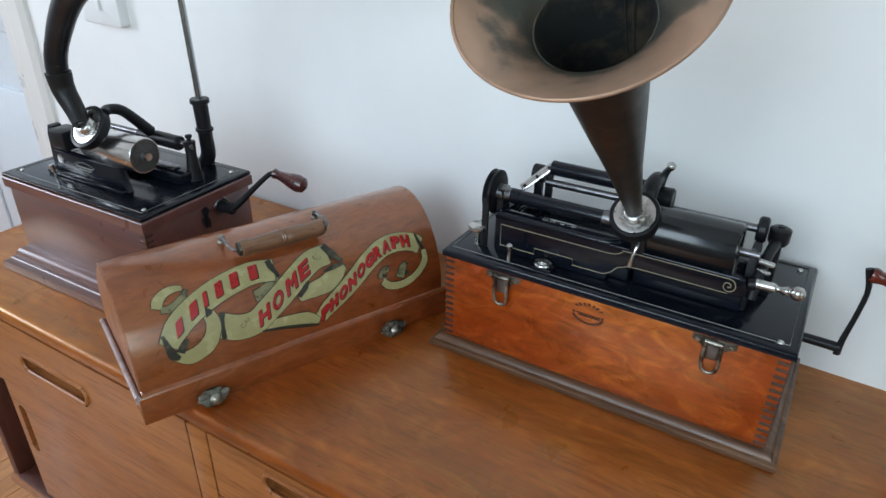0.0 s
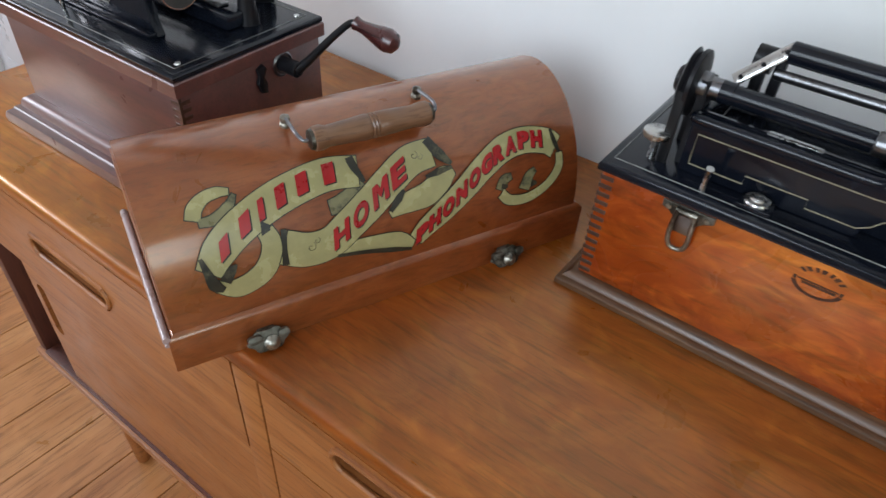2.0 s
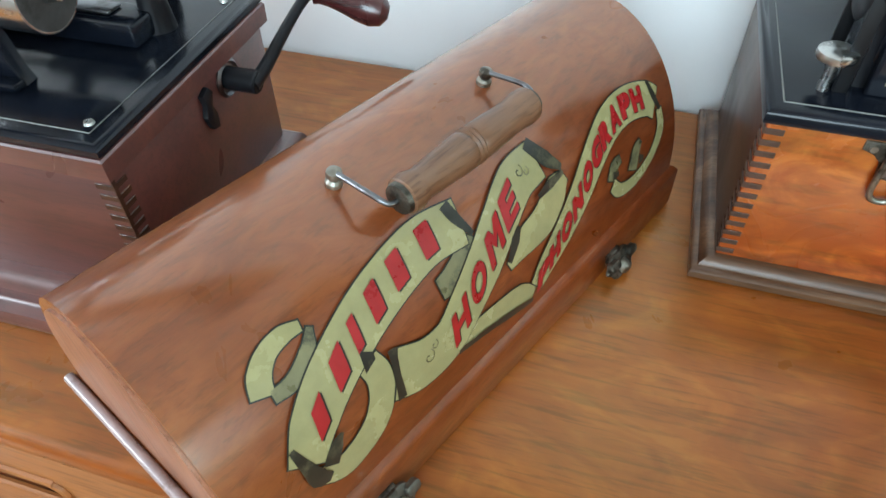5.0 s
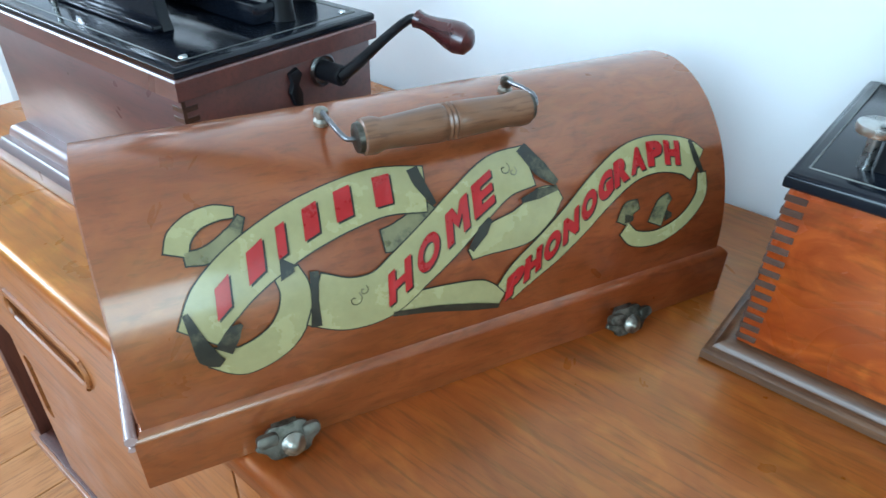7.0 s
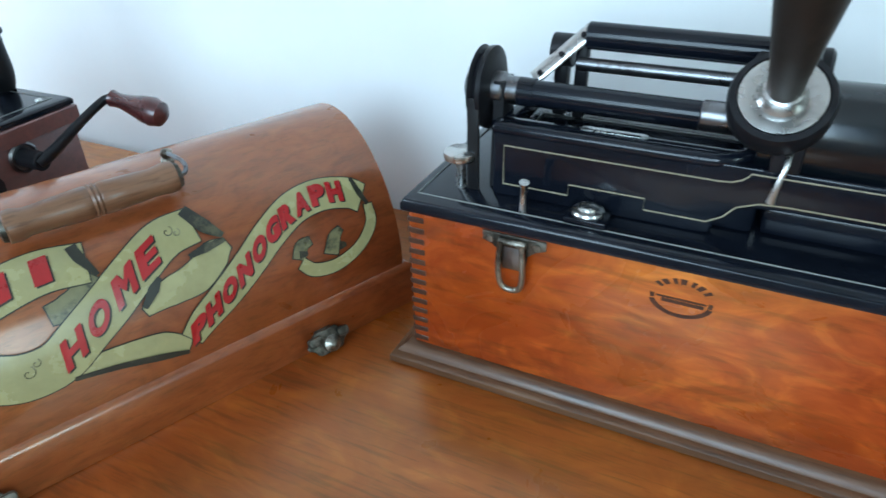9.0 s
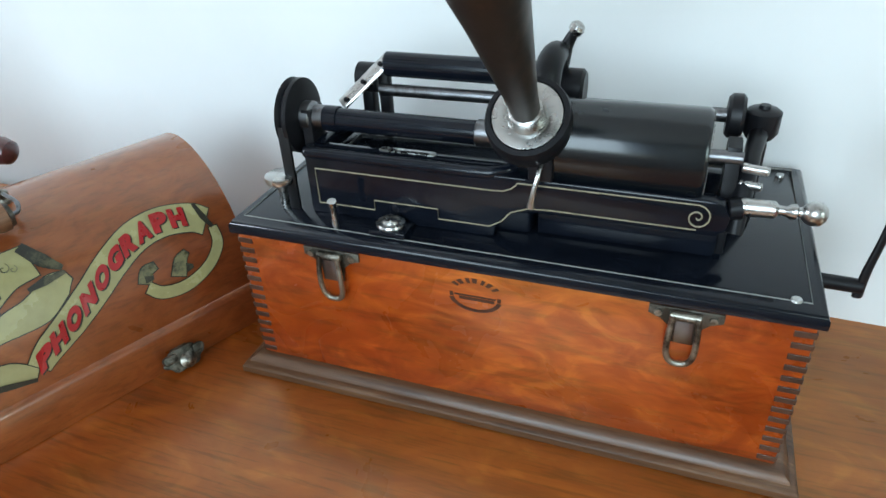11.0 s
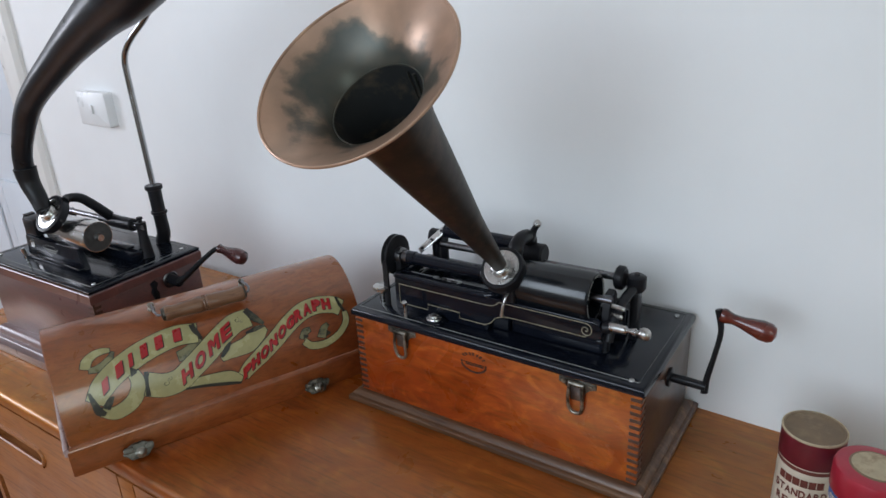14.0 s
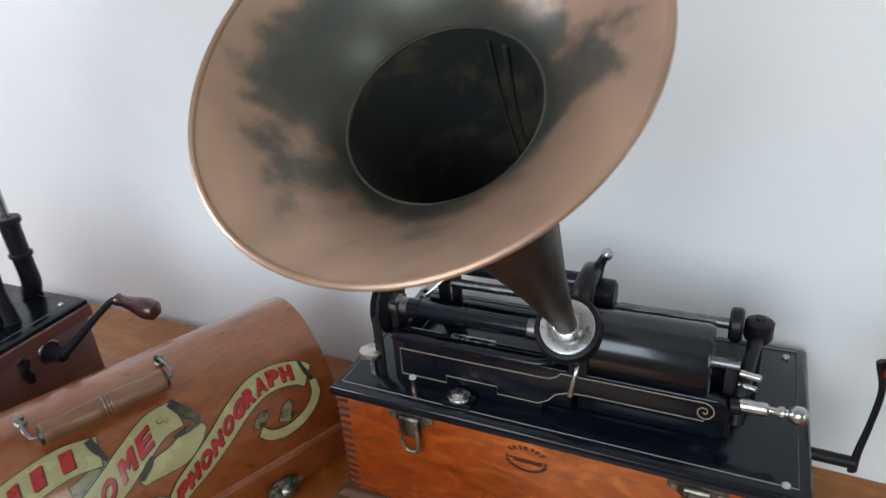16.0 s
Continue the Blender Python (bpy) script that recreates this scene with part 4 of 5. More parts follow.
part("feed_screw", lathe([(0.0086, 0), (0.0086, 0.010), (0.0076, 0.0105), (0.0076, 0.156)] , axis_frame((0.074, MY, MZ), (0.3, MY, MZ))[0], 24), JAPAN, hm)
part("collar", rod((0.182, MY, MZ), (0.203, MY, MZ), 0.0085, 24, 0.001), STEEL_DARK, hm)
mandrel = part("mandrel", lathe([(0.0235, 0), (0.0252, 0.001), (0.0265, 0.104), (0.025, 0.1065), (0.0215, 0.107), (0.0205, 0.098), (0.009, 0.096)], axis_frame((0.214, MY, MZ), (0.4, MY, MZ))[0], 56), CYLINDER_WAX, hm, "shiny black wax cylinder record on the mandrel")
edge = bmesh.new()
for k in range(40):
    a0 = 2 * math.pi * k / 40
    if k % 7 == 5:
        continue
    p = Vector((0.3212, MY + 0.0236 * math.cos(a0), MZ + 0.0236 * math.sin(a0)))
    box(p.x, p.x + 0.0003, p.y - 0.0010, p.y + 0.0010, p.z - 0.0010, p.z + 0.0010, bm=edge)
part("rim_marking", edge, SILVER_LINE, mandrel, "pale unreadable moulded marks round the end")
part("shaft", rod((0.308, MY, MZ), (0.340, MY, MZ), 0.0040, 18, 0.0005), STEEL_DARK, hm)
gate = part("end_gate", slab([(-0.012, 0.012), (-0.002, 0.010), (0.008, 0.050), (0.014, 0.070), (0.008, 0.077), (-0.004, 0.075), (-0.010, 0.060)], 0.008, Matrix.Translation((0.331, MY + 0.004, DZ - 0.0095)) @ Matrix(((0, 0, 1, 0), (1, 0, 0, 0), (0, 1, 0, 0), (0, 0, 0, 1))), 0.0015), JAPAN_DULL, hm, "swinging end gate bearing")
part("gate_knob", lathe([(0.008, 0), (0.0105, 0.004), (0.0105, 0.016), (0.0085, 0.0175), (0.0035, 0.018), (0.003, 0.020)], Matrix.Translation((0.350, MY + 0.046, 0.1875)), 26), JAPAN_DULL, gate)
part("gate_arm", tube([(0.342, MY - 0.014, 0.152), (0.343, MY - 0.003, 0.173), (0.346, MY + 0.018, 0.187), (0.350, MY + 0.048, 0.1935)], [0.005, 0.006, 0.005, 0.006], 12, 5), JAPAN_DULL, gate)
part("gate_bracket", box(0.346, 0.355, MY + 0.038, MY + 0.054, DZ, 0.187, 0.002), JAPAN_DULL, gate)
part("gate_screw", rod((0.340, MY - 0.002, 0.1875), (0.3545, MY - 0.005, 0.1875), 0.0027, 16, 0.0008), STEEL, gate)
part("gate_screw", rod((0.340, MY - 0.002, 0.1780), (0.3525, MY - 0.005, 0.1780), 0.0024, 16, 0.0008), STEEL, gate)
part("rod_end", rod((0.3290, 0.098, 0.2015), (0.3390, 0.098, 0.2015), 0.013, 24, 0.002), JAPAN_DULL, gate)
# carriage rods and arm behind the mandrel
part("back_rod", rod((0.104, 0.098, 0.2180), (0.222, 0.098, 0.2180), 0.0082, 24, 0.001), JAPAN, hm)
part("guide_rod", rod((0.100, 0.094, 0.2015), (0.331, 0.098, 0.2015), 0.0042, 18), STEEL_DARK, hm)
link = part("carriage_link", tube([(0.076, 0.079, 0.1935), (0.092, 0.088, 0.2085), (0.107, 0.096, 0.2225)], 0.0052, 12, 3, 0.3), STEEL, hm, "flat nickel link with three holes")
for q in ((0.080, 0.0778, 0.1980), (0.0915, 0.0843, 0.2090), (0.103, 0.0905, 0.2200)):
    part("hole", lathe([(0.0018, 0), (0.0016, 0.0008), (0.0004, 0.0009)], axis_frame(q, (q[0] - 0.004, q[1] - 0.01, q[2] + 0.009))[0], 10), JAPAN_DULL, link)
part("rod_post", lathe([(0.010, 0), (0.010, 0.014)], axis_frame((0.082, 0.100, 0.2075), (0.2, 0.100, 0.2075))[0], 24), JAPAN_DULL, hm)
part("rod_stand", box(0.084, 0.093, 0.095, 0.106, 0.166, 0.2055, 0.002), JAPAN_DULL, hm)
part("rod_stand", box(0.098, 0.106, 0.094, 0.103, 0.166, 0.2190, 0.002), JAPAN_DULL, hm)

# reproducer, held square to the horn
TIP, BELL = Vector((0.2202, 0.0310, 0.217)), Vector((0.2205, -0.1850, 0.4421))
HF, HLEN = axis_frame(TIP, BELL)
rep = part("reproducer", lathe([(0.012, -0.020), (0.0245, -0.018), (0.0256, -0.015), (0.0256, -0.006), (0.0245, -0.003), (0.0215, -0.0025), (0.0210, -0.005)], HF, 48), JAPAN_DULL, hm, "round reproducer with a bright nickel face")
part("nickel_face", lathe([(0.0208, -0.006), (0.0206, -0.0028), (0.0160, -0.0018), (0.0120, -0.0030), (0.0100, -0.0005), (0.0098, 0.004), (0.0078, 0.005)], HF, 40), STEEL, rep)
part("carrier_arm", tube([TIP + Vector((0.004, 0.020, -0.014)), (0.226, 0.060, 0.232), (0.226, 0.080, 0.236), (0.223, 0.098, 0.226), (0.220, 0.100, 0.212)], [0.009, 0.0085, 0.0075, 0.009, 0.009], 16, 6), JAPAN_DULL, rep)
part("lift_lever", tube([(0.228, 0.088, 0.230), (0.231, 0.092, 0.239), (0.235, 0.092, 0.247)], [0.006, 0.004, 0.003], 14, 5), JAPAN_DULL, rep)
part("lift_knob", lathe([(0.003, 0), (0.0046, 0.001), (0.0049, 0.004), (0.0036, 0.006), (0.001, 0.0065)], axis_frame((0.2345, 0.092, 0.246), (0.241, 0.090, 0.255))[0], 18), STEEL, rep)
part("sleeve", rod((0.203, 0.098, 0.2100), (0.243, 0.098, 0.2100), 0.013, 24, 0.002), JAPAN_DULL, rep)
part("foot", box(0.222, 0.237, 0.030, 0.050, 0.176, 0.200, 0.002), JAPAN_DULL, rep)
part("drop_pin", tube([(0.230, 0.030, 0.188), (0.230, 0.024, 0.184), (0.228, 0.021, 0.174), (0.2265, 0.021, 0.164)], [0.0016, 0.0016, 0.0018, 0.0024], 10, 5), STEEL, rep)
part("lift_handle", rod((0.336, FY + 0.008, 0.168), (0.344, FY + 0.009, 0.169), 0.006, 18, 0.001), JAPAN_DULL, hm)
lv = part("lever", lathe([(0.0048, 0), (0.0052, 0.002), (0.0048, 0.018), (0.0028, 0.020), (0.0028, 0.024), (0.0042, 0.026), (0.0042, 0.029), (0.0028, 0.030), (0.0030, 0.0315), (0.0050, 0.0330), (0.0066, 0.0365), (0.0063, 0.0410), (0.0038, 0.0438), (0.0006, 0.0448)],
     axis_frame((0.342, FY + 0.009, 0.1700), (0.392, FY + 0.008, 0.1715))[0], 24), STEEL, hm, "bright nickel lever with a ball end")

# winding crank
cr = part("crank", tube([(0.386, 0.106, 0.094), (0.404, 0.106, 0.094), (0.432, 0.106, 0.0935)], [0.005, 0.005, 0.005], 16, 6), JAPAN_DULL, hm, "black crank with a red wooden grip")
part("crank_plate", lathe([(0.011, 0), (0.011, 0.003), (0.007, 0.004)], axis_frame((0.392, 0.106, 0.094), (0.5, 0.106, 0.094))[0], 20), JAPAN_DULL, cr)
part("crank_arm", tube([(0.431, 0.106, 0.086), (0.432, 0.107, 0.104), (0.436, 0.111, 0.128), (0.439, 0.116, 0.156), (0.434, 0.118, 0.179)], [0.0044, 0.0038, 0.0033, 0.0033, 0.0042], 14, 8, 0.65), JAPAN_DULL, cr)
part("grip", lathe([(0.0045, 0), (0.0072, 0.001), (0.0080, 0.005), (0.0066, 0.009), (0.0056, 0.014), (0.0062, 0.022), (0.0084, 0.032), (0.0104, 0.042), (0.0100, 0.050), (0.0074, 0.0545), (0.002, 0.0565)], axis_frame((0.436, 0.118, 0.174), (0.490, 0.121, 0.162))[0], 28), CRANK_WOOD, cr)

# the horn, pushed on the reproducer
HORN_AT, HLEN = axis_frame(HM_SIZE @ TIP, HM_SIZE @ BELL)
horn = thing("horn", HM_AT @ HORN_AT, "brass bell horn with brown worn rim and dark outside", "phonograph horn")
n, k = HLEN, 1.115
outer = [(0.0080, 0.0), (0.0085, 0.004), (0.0092, 0.02), (0.0160, 0.30 * n), (0.0230 * k, 0.55 * n), (0.0305 * k, 0.78 * n), (0.0362 * k, 0.87 * n), (0.0408 * k, 0.908 * n), (0.0492 * k, 0.936 * n), (0.0605 * k, 0.964 * n), (0.0708 * k, 0.987 * n), (0.0758 * k, n)]
part("outside", lathe(outer, None, 72, closed=False), HORN_OUT, horn, "dark brown-black worn outside")
bell = [(0.0758 * k, n + 0.0006), (0.0708 * k, 0.987 * n + 0.0012), (0.0600 * k, 0.964 * n + 0.0014), (0.0485 * k, 0.936 * n + 0.0014), (0.0398 * k, 0.908 * n + 0.001), (0.0358 * k, 0.885 * n)]
part("bell_inside", lathe(bell, None, 72, closed=False), HORN_IN, horn, "brass bell with tan rim and dark patina")
# throat in its own darker mottled colours
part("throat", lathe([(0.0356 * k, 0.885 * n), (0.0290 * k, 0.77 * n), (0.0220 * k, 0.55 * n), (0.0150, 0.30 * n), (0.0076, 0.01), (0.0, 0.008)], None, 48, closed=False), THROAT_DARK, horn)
part("rolled_rim", lathe([(0.0758 * k + 0.0013 * math.cos(a), n + 0.0003 + 0.0013 * math.sin(a)) for a in np.linspace(0, 2 * math.pi, 9)], None, 72, closed=False), HORN_IN, horn)
part("throat_ring", lathe([(0.0358 * k - 0.0008 * math.cos(a), 0.885 * n + 0.0009 * math.sin(a)) for a in np.linspace(0, 2 * math.pi, 7)], None, 56, closed=False), HORN_IN, horn)
side = (HORN_AT.to_3x3().inverted() @ Vector((0.45, 0.4, 1.0)))
sa = math.atan2(side.y, side.x)
for off, wid in ((0.0, 0.0012), (0.22, 0.0006)):
    q = [(r * math.cos(sa + off), r * math.sin(sa + off), h * n) for r, h in ((0.0372, 0.872), (0.0317, 0.77), (0.0238, 0.55), (0.0146, 0.30))]
    part("seam", tube(q, wid, 8, 4), HORN_IN, horn, "soldered seam inside the throat")

# ---- the second phonograph, mahogany ----
st = thing("phonograph", pose(-0.6235, 0.505, TOP, 0, 0, 3.3), "small mahogany phonograph with a nickel mandrel and swan-neck horn", "phonograph")
SW, SD = 0.300, 0.196
part("base_moulding", moulding(-SW + 0.008, -0.008, 0.008, SD - 0.008, [(0.026, 0), (0.028, 0.002), (0.029, 0.008), (0.027, 0.015), (0.021, 0.018), (0.019, 0.021), (0.014, 0.022), (0.013, 0.027), (0.011, 0.031), (0.006, 0.034), (-0.001, 0.036)]), MAHOGANY, st)
part("case", box(-SW + 0.008, -0.008, 0.008, SD - 0.008, 0.034, 0.131, 0.0015), MAHOGANY, st, "reddish mahogany case with worn edges")
for k in range(12):
    z = 0.0365 + k * 0.0078
    part("finger_joint", box(-0.0195, -0.0074, 0.0074, 0.0195, z, z + 0.0040, 0.0003, 1), JOINT_AND_SIDE_SHADE, st)
part("edge_strip", box(-0.0078, -0.0070, 0.0072, 0.0100, 0.036, 0.1308), JOINT_AND_SIDE_SHADE, st, "dark worn corner edge")
part("top_rim", moulding(-SW + 0.004, -0.004, 0.004, SD - 0.004, [(-0.0045, 0.1312), (0.0002, 0.1325), (0.0004, 0.1455), (-0.0006, 0.1468), (-0.006, 0.1472)]), MAHOGANY, st)
sdk = part("bed_plate", moulding(-SW + 0.008, -0.008, 0.008, SD - 0.008, [(0.001, 0.1470), (0.0032, 0.1478), (0.0034, 0.1515), (0.0020, 0.1532), (-0.0015, 0.154)]), JAPAN, st, "glossy black iron bed plate")
Z = 0.1542
line_loop("pinstripe", [(-SW + 0.016, 0.016, Z), (-0.016, 0.016, Z), (-0.016, SD - 0.016, Z), (-SW + 0.016, SD - 0.016, Z), (-SW + 0.016, 0.016, Z)], 0.0004, SILVER_LINE, sdk)
for x, y in ((-0.022, 0.024), (-0.022, SD - 0.024), (-SW + 0.022, 0.024)):
    part("screw", lathe([(0.0032, 0), (0.0028, 0.0012), (0.0008, 0.0016)], Matrix.Translation((x, y, 0.154)), 14), STEEL, sdk)
# cast frame under the mandrel
fr = [(-0.084, 0.0), (0.072, 0.0), (0.068, 0.010), (0.064, 0.033), (-0.078, 0.033), (-0.080, 0.010)]
cf = part("body_casting", slab(fr, 0.010, front_at(-0.152, 0.056, 0.154), 0.0015), JAPAN, st, "black cast frame with a worn pale emblem")
part("frame_foot", box(-0.238, -0.078, 0.037, 0.0465, 0.1545, 0.160, 0.002), JAPAN, cf)
em = bmesh.new()
for k in range(9):
    a = math.radians(30 + 15 * k)
    slab(rounded(0.0052, 0.0010, 0.0004, 2), 0.0002, front_at(-0.162 - 0.022 * math.cos(a), 0.0457, 0.1705 + 0.010 * math.sin(a)) @ Matrix.Rotation(math.radians(0.6 * (75 - 15 * k - 15)) * -1, 4, "Z"), bm=em)
for k, w in enumerate((0.034, 0.028, 0.010)):
    slab(rounded(w, 0.0022 if k < 2 else 0.001, 0.0004, 2), 0.0002, front_at(-0.162, 0.0457, 0.1735 - 0.0036 * k), bm=em)
part("emblem", em, SILVER_LINE, cf, "worn unreadable emblem")
part("badge", lathe([(0.0065, 0), (0.0065, 0.0008), (0.005, 0.001)], front_at(-0.212, 0.0459, 0.177), 20), STEEL, cf)
part("bearing_block", box(-0.234, -0.200, 0.049, 0.080, 0.1872, 0.215, 0.003), JAPAN_DULL, cf)
part("rear_frame", box(-0.245, -0.040, 0.098, 0.128, 0.1545, 0.170, 0.003), JAPAN, cf)
part("rear_plate", box(-0.150, -0.060, 0.106, 0.120, 0.1705, 0.173, 0.001), STEEL_DARK, cf)
part("stop_lever", tube([(-0.198, 0.026, 0.154), (-0.198, 0.025, 0.166), (-0.199, 0.023, 0.178)], [0.002, 0.002, 0.0035], 12, 5), STEEL, st)
part("mandrel", lathe([(0.020, 0), (0.0215, 0.002), (0.0235, 0.102), (0.0225, 0.104), (0.006, 0.1045), (0.005, 0.112)], axis_frame((-0.158, 0.064, 0.206), (0.0, 0.064, 0.206))[0], 48), STEEL_BRIGHT, st, "polished nickel mandrel")
part("mandrel_end", lathe([(0.0215, 0), (0.0213, 0.0006), (0.007, 0.0009), (0.0062, 0.004), (0.002, 0.005)], axis_frame((-0.0542, 0.064, 0.206), (0.0, 0.064, 0.206))[0], 40), IRON_GREY, st, "dull grey mandrel end")
part("bearing_screw", lathe([(0.0030, 0), (0.0030, 0.006), (0.0046, 0.007), (0.0046, 0.010), (0.002, 0.011)], Matrix.Translation((-0.042, 0.126, 0.208)), 14), JAPAN_DULL, st)
part("end_bearing", slab([(-0.012, 0), (0.012, 0), (0.010, 0.05), (0.007, 0.062), (-0.007, 0.062), (-0.010, 0.05)], 0.010, Matrix.Translation((-0.246, 0.066, 0.154)) @ Matrix(((0, 0, 1, 0), (1, 0, 0, 0), (0, 1, 0, 0), (0, 0, 0, 1))), 0.002), JAPAN_DULL, st)
part("shaft", rod((-0.240, 0.066, 0.205), (-0.166, 0.066, 0.205), 0.008, 18, 0.001), JAPAN_DULL, st)
part("feed_rod", rod((-0.236, 0.126, 0.203), (-0.036, 0.126, 0.203), 0.0045, 16), STEEL_DARK, st)
part("feed_bearing", tube([(-0.042, 0.126, 0.154), (-0.042, 0.126, 0.190), (-0.042, 0.126, 0.210)], [0.011, 0.007, 0.008], 16, 5, 0.7), JAPAN_DULL, st)
part("feed_bearing", tube([(-0.236, 0.126, 0.154), (-0.236, 0.126, 0.190), (-0.236, 0.126, 0.206)], [0.012, 0.009, 0.008], 16, 5, 0.7), JAPAN_DULL, st)
# reproducer and carrier arch
R2 = Vector((-0.124, 0.040, 0.240))
RF, _ = axis_frame(R2, R2 + Vector((-0.02, -0.75, 0.62)))
rp = part("reproducer", lathe([(0.014, -0.014), (0.0275, -0.012), (0.0290, -0.008), (0.0285, 0.0), (0.0245, 0.001), (0.024, -0.002)], RF, 44), JAPAN_DULL, st, "reproducer with a nickel ring")
part("nickel_face", lathe([(0.0235, -0.003), (0.0232, 0.0005), (0.0150, 0.0012), (0.0120, 0.000), (0.0100, 0.006), (0.0085, 0.007)], RF, 36), STEEL, rp)
part("carrier_arch", tube([R2 + Vector((0.012, 0.020, 0.014)), (-0.119, 0.070, 0.255), (-0.117, 0.086, 0.251), (-0.116, 0.102, 0.236), (-0.113, 0.122, 0.212)], [0.0065, 0.0065, 0.007, 0.0075, 0.008], 14, 7), JAPAN_DULL, rp)
part("sleeve", rod((-0.140, 0.126, 0.203), (-0.060, 0.126, 0.203), 0.010, 20, 0.002), JAPAN_DULL, rp)
# socket and crane rod
sk = part("crane_socket", tube([(-0.080, 0.180, 0.154), (-0.073, 0.181, 0.170), (-0.073, 0.181, 0.195), (-0.074, 0.181, 0.246)], [0.011, 0.0105, 0.0100, 0.0105], 18, 6), JAPAN_DULL, st, "black iron crane socket")
part("collar", rod((-0.074, 0.181, 0.243), (-0.074, 0.181, 0.250), 0.0135, 18, 0.001), JAPAN_DULL, sk)
part("collar", rod((-0.073, 0.181, 0.203), (-0.073, 0.181, 0.208), 0.0125, 18, 0.001), JAPAN_DULL, sk)
part("crane_rod", tube([(-0.074, 0.181, 0.244), (-0.0765, 0.181, 0.330), (-0.079, 0.181, 0.420), (-0.0775, 0.181, 0.440), (-0.068, 0.180, 0.455), (-0.045, 0.178, 0.473), (0.015, 0.174, 0.512), (0.090, 0.130, 0.565), (0.130, 0.075, 0.585)], 0.0044, 14, 8), STEEL_ROD, st, "bent bright steel crane rod")
# swan-neck horn
sh = thing("swan_neck_horn", pose(-0.6235, 0.505, TOP, 0, 0, 3.3), "black swan-neck horn rising from the small phonograph", "phonograph horn")
part("neck", tube([R2 + Vector((0, -0.004, 0.003)), (-0.138, 0.038, 0.262), (-0.150, 0.038, 0.284), (-0.151, 0.037, 0.310), (-0.136, 0.037, 0.345), (-0.083, 0.036, 0.403), (0.025, 0.034, 0.464), (0.122, 0.030, 0.508), (0.200, 0.026, 0.540), (0.280, 0.022, 0.590)],
     [0.0085, 0.0105, 0.012, 0.0130, 0.0135, 0.0160, 0.0200, 0.0260, 0.034, 0.045], 28, 8), HORN_BLACK, sh)
part("rubber_elbow", tube([R2 + Vector((0, -0.006, 0.005)), (-0.138, 0.038, 0.262), (-0.150, 0.038, 0.284), (-0.151, 0.037, 0.306)], [0.0105, 0.0125, 0.0140, 0.0155], 22, 8), RUBBER, sh, "black rubber elbow joining horn to reproducer")
# winding crank
ck = part("crank", rod((-0.010, 0.133, 0.120), (0.016, 0.133, 0.120), 0.0080, 18, 0.001), JAPAN_DULL, st, "black crank with a turned grip")
part("escutcheon", lathe([(0.0125, 0), (0.0135, 0.0015), (0.0115, 0.003), (0.010, 0.001)], axis_frame((-0.008, 0.133, 0.120), (0.1, 0.133, 0.120))[0], 28), STEEL_DARK, ck)
part("crank_arm", tube([(0.012, 0.131, 0.118), (0.016, 0.146, 0.125), (0.022, 0.174, 0.141), (0.028, 0.194, 0.152), (0.034, 0.200, 0.154)], [0.0075, 0.0065, 0.0055, 0.0052, 0.0058], 14, 7, 0.7), JAPAN_DULL, ck)
part("grip", lathe([(0.005, 0), (0.0075, 0.002), (0.0065, 0.006), (0.0066, 0.012), (0.0085, 0.022), (0.0115, 0.034), (0.0125, 0.042), (0.0105, 0.050), (0.005, 0.054), (0.001, 0.0545)], axis_frame((0.032, 0.200, 0.154), (0.082, 0.206, 0.143))[0], 28), CRANK_DARK, ck)
part("hasp", slab([(-0.006, 0.012), (-0.004, 0.004), (-0.007, -0.003), (-0.003, -0.014), (0.004, -0.016), (0.005, -0.005), (0.002, 0.002), (0.006, 0.010), (0.002, 0.015)], 0.004, Matrix.Translation((-0.008, 0.104, 0.114)) @ Matrix(((0, 0, 1, 0), (1, 0, 0, 0), (0, 1, 0, 0), (0, 0, 0, 1))), 0.001), JAPAN_DULL, st)

# ---- cylinder record boxes ----
def wrapped(parent, name, text, radius, z, height, width_each, centre, material, bold=0.03):
    """Letters (or bars) wrapped round a box, centred on a bearing in degrees."""
    own = bmesh.new()
    for i, ch in enumerate(text):
        if ch == " ":
            continue
        at = (i - (len(text) - 1) / 2) * width_each * 1.12
        if ch == "|":
            pts, fs, gw, gh = [(x, y) for x in (-1, 0, 1) for y in (-1, 1)], [(0, 2, 3, 1), (2, 4, 5, 3)], 2.0, 2.0
        else:
            pts, fs, gw, gh = glyph(ch, 1.0, bold)
        vs = []
        for x, y in pts:
            a = radians(centre) + (at + x / gw * width_each) / radius
            vs.append(own.verts.new(((radius + 0.0004) * math.cos(a), (radius + 0.0004) * math.sin(a), z + y / gh * height)))
        for f in fs:
            own.faces.new([vs[k] for k in f])
    return part(name, own, material, parent)


t1 = thing("record_box", pose(0.232, 0.761, TOP), "round cream and maroon cardboard cylinder record box", "record box", "cylinder record boxes")
part("body", lathe([(0.0270, 0), (0.0278, 0.001), (0.0278, 0.080), (0.0270, 0.081)], None, 56), CREAM, t1)
l1 = part("lid", lathe([(0.0281, 0.0765), (0.0287, 0.078), (0.0287, 0.1055), (0.0280, 0.1062), (0.0272, 0.1040)], None, 56), MAROON, t1, "maroon lid with a brown card top")
part("card_top", lathe([(0.0278, 0.1064), (0.0278, 0.1074), (0.0258, 0.1072), (0.0252, 0.1064), (0.0, 0.1066)], None, 48), CARD, l1)
part("worn_rim", lathe([(0.0281, 0.1052), (0.0291, 0.1056), (0.0289, 0.1072), (0.0279, 0.1077), (0.0272, 0.1072)], None, 56, closed=False), TAN_PAPER, l1)
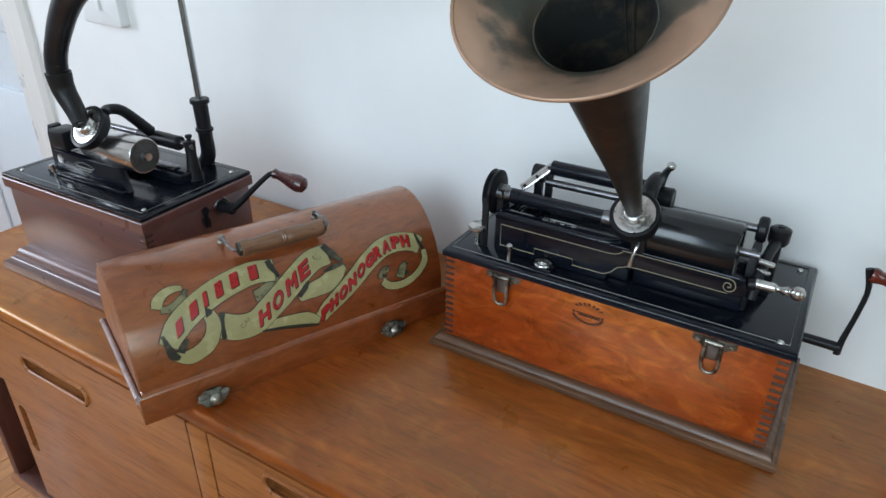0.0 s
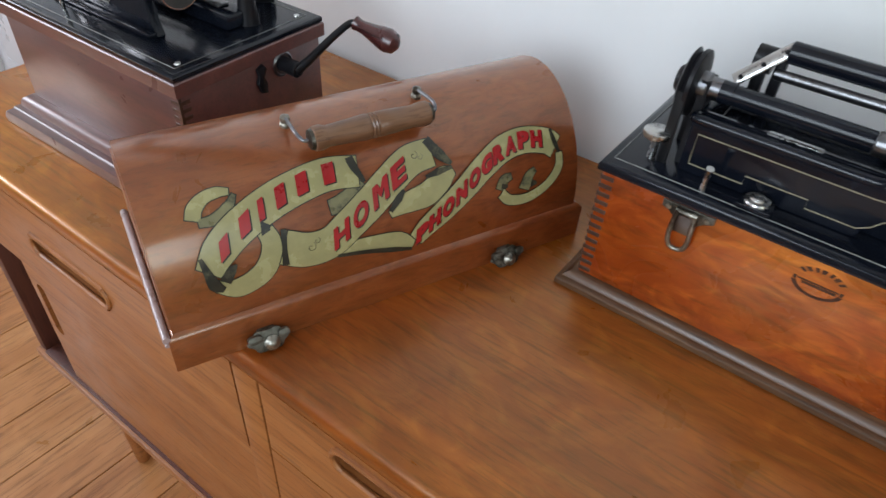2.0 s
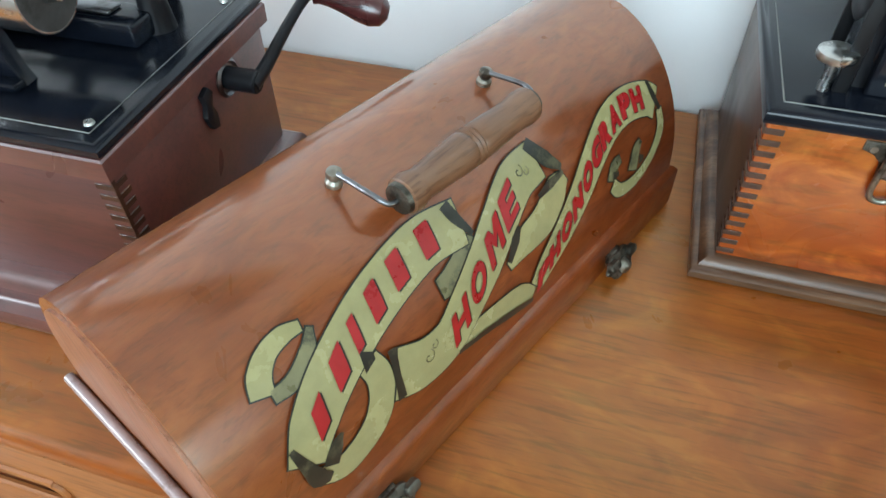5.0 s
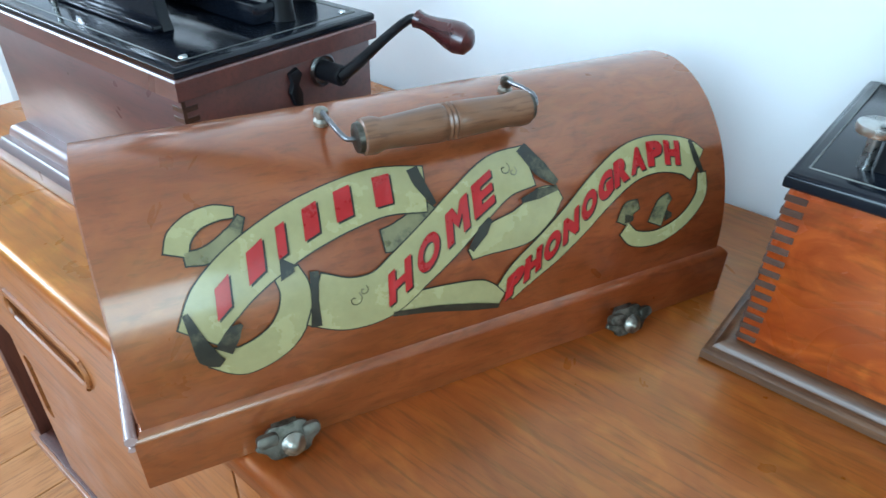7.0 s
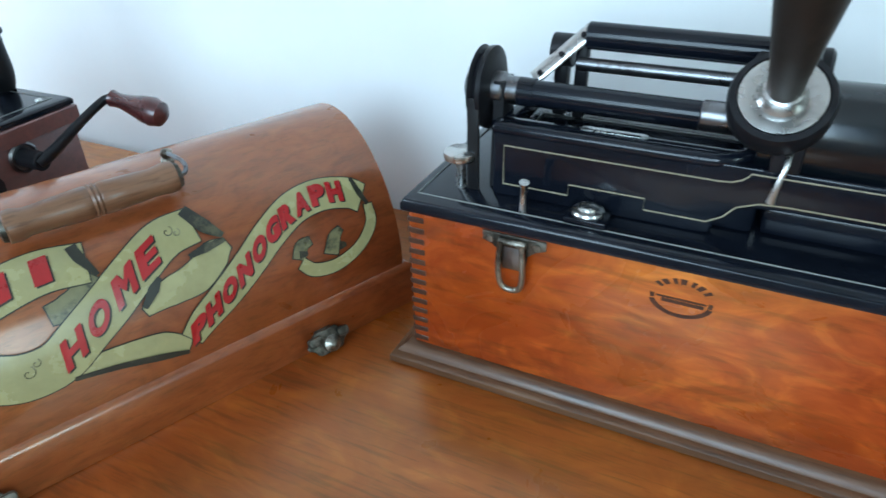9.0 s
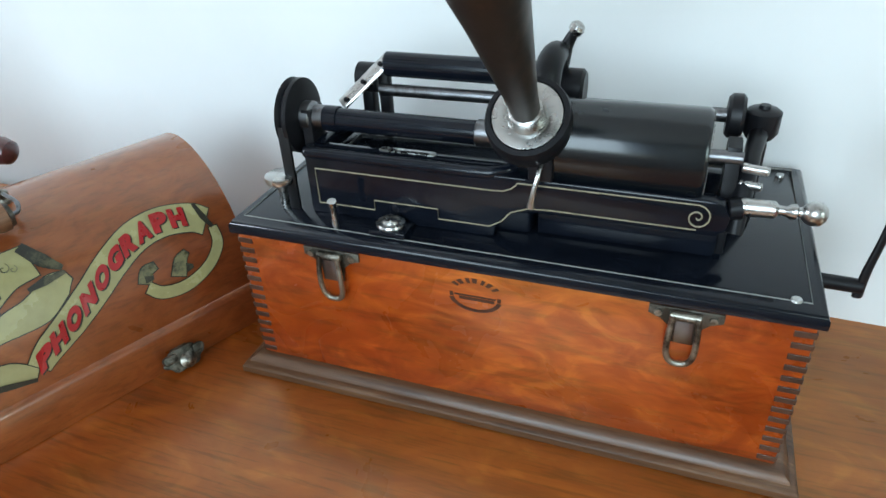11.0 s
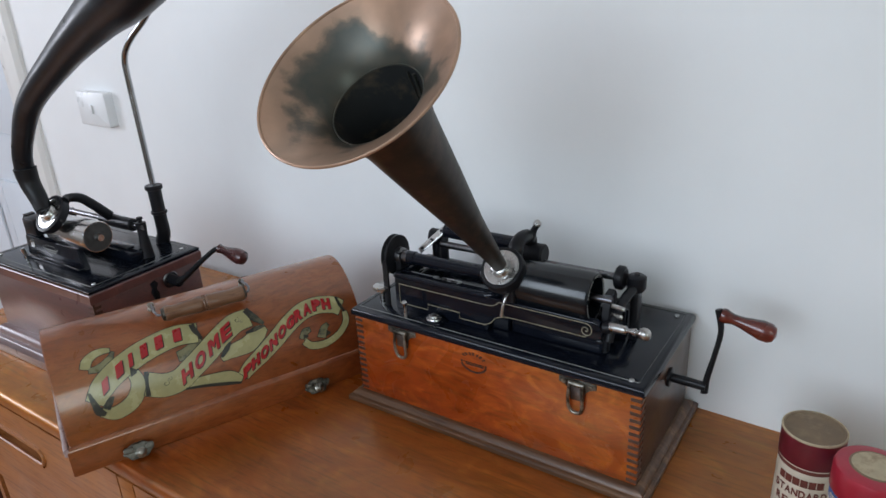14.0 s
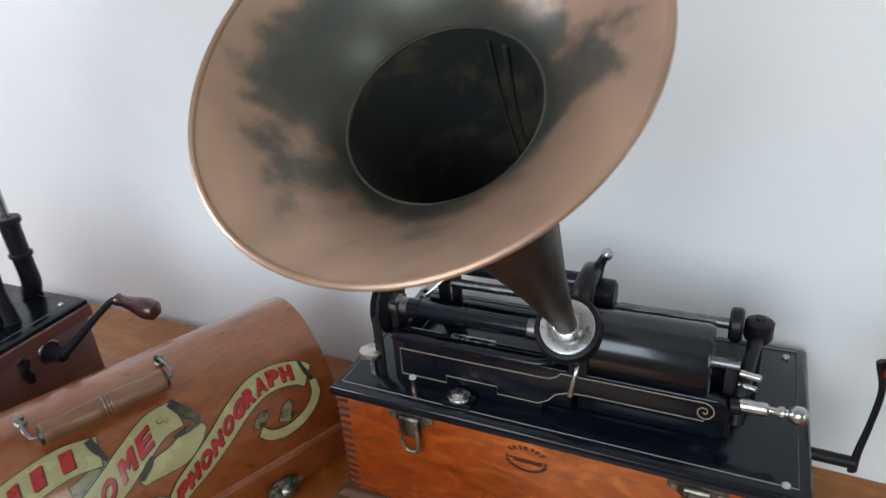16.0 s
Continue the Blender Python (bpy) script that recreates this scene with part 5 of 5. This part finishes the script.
part("stripe", lathe([(0.0280, 0.0712), (0.0281, 0.0714), (0.0281, 0.0752), (0.0280, 0.0754)], None, 56, closed=False), BROWN_INK, t1)
wrapped(t1, "lettering_bar", "||||||", 0.0280, 0.0600, 0.0085, 0.0064, 265, BROWN_INK)
wrapped(t1, "lettering", "STANDARD", 0.0280, 0.0470, 0.0085, 0.0058, 265, BROWN_INK)
wrapped(t1, "lettering", "RECORD", 0.0280, 0.0335, 0.0085, 0.0066, 265, BROWN_INK)
for z in (0.024, 0.019, 0.014):
    wrapped(t1, "small_print", "||| ||||| || ||||", 0.0280, z, 0.0018, 0.0024, 265, BROWN_INK)
t2 = thing("record_box", pose(0.285, 0.717, TOP), "round crimson-lidded cylinder record box with a blue and white label", "record box", "cylinder record boxes")
part("body", lathe([(0.0300, 0), (0.0308, 0.001), (0.0308, 0.091), (0.0300, 0.092)], None, 56), CREAM, t2)
l2 = part("lid", lathe([(0.0316, 0.0870), (0.0324, 0.0885), (0.0324, 0.1100), (0.0312, 0.1135), (0.0285, 0.1150), (0.0205, 0.1152)], None, 56), RED_LID, t2, "crimson card lid with a torn paper disc")
part("paper_disc", lathe([(0.0198, 0.1150), (0.0196, 0.1158), (0.0, 0.1159)], None, 40), TAN_PAPER, l2)
part("disc_edge", lathe([(0.0208, 0.1150), (0.0208, 0.1156), (0.0190, 0.1160), (0.0188, 0.1156)], None, 40, closed=False), CARD, l2)
part("label_band", lathe([(0.0310, 0.0790), (0.0312, 0.0792), (0.0312, 0.0858), (0.0310, 0.0860)], None, 56, closed=False), BLUE_INK, t2)
part("label_stripe", lathe([(0.0310, 0.0762), (0.0312, 0.0764), (0.0312, 0.0774), (0.0310, 0.0776)], None, 56, closed=False), BLUE_INK, t2)
wrapped(t2, "label_print", "||| |||| || ||||", 0.0313, 0.0825, 0.0028, 0.0032, 255, CREAM)
for k, (z, txt) in enumerate(((0.070, "|| ||||| |||"), (0.060, "|||||||||"), (0.049, "||| |||| ||||"), (0.038, "|||||| ||||"), (0.026, "|| ||| ||||||"))):
    wrapped(t2, "label_print", txt, 0.0310, z, 0.0065 if k % 2 else 0.0036, 0.0048 if k % 2 else 0.0036, 255, BLUE_INK)

# ---- floorboards ----
for k in range(45):
    x0 = -3.28 + k * 0.12
    for y0, y1 in ((-1.5, -0.62 + 0.37 * (k % 3)), (-0.62 + 0.37 * (k % 3), 0.87)):
        part("plank", box(x0 + 0.0008, x0 + 0.1192, y0 + 0.0008, y1 - 0.0008, -0.012, 0.0, 0.0012, 1), FLOOR_WOOD, floor, smooth=False)
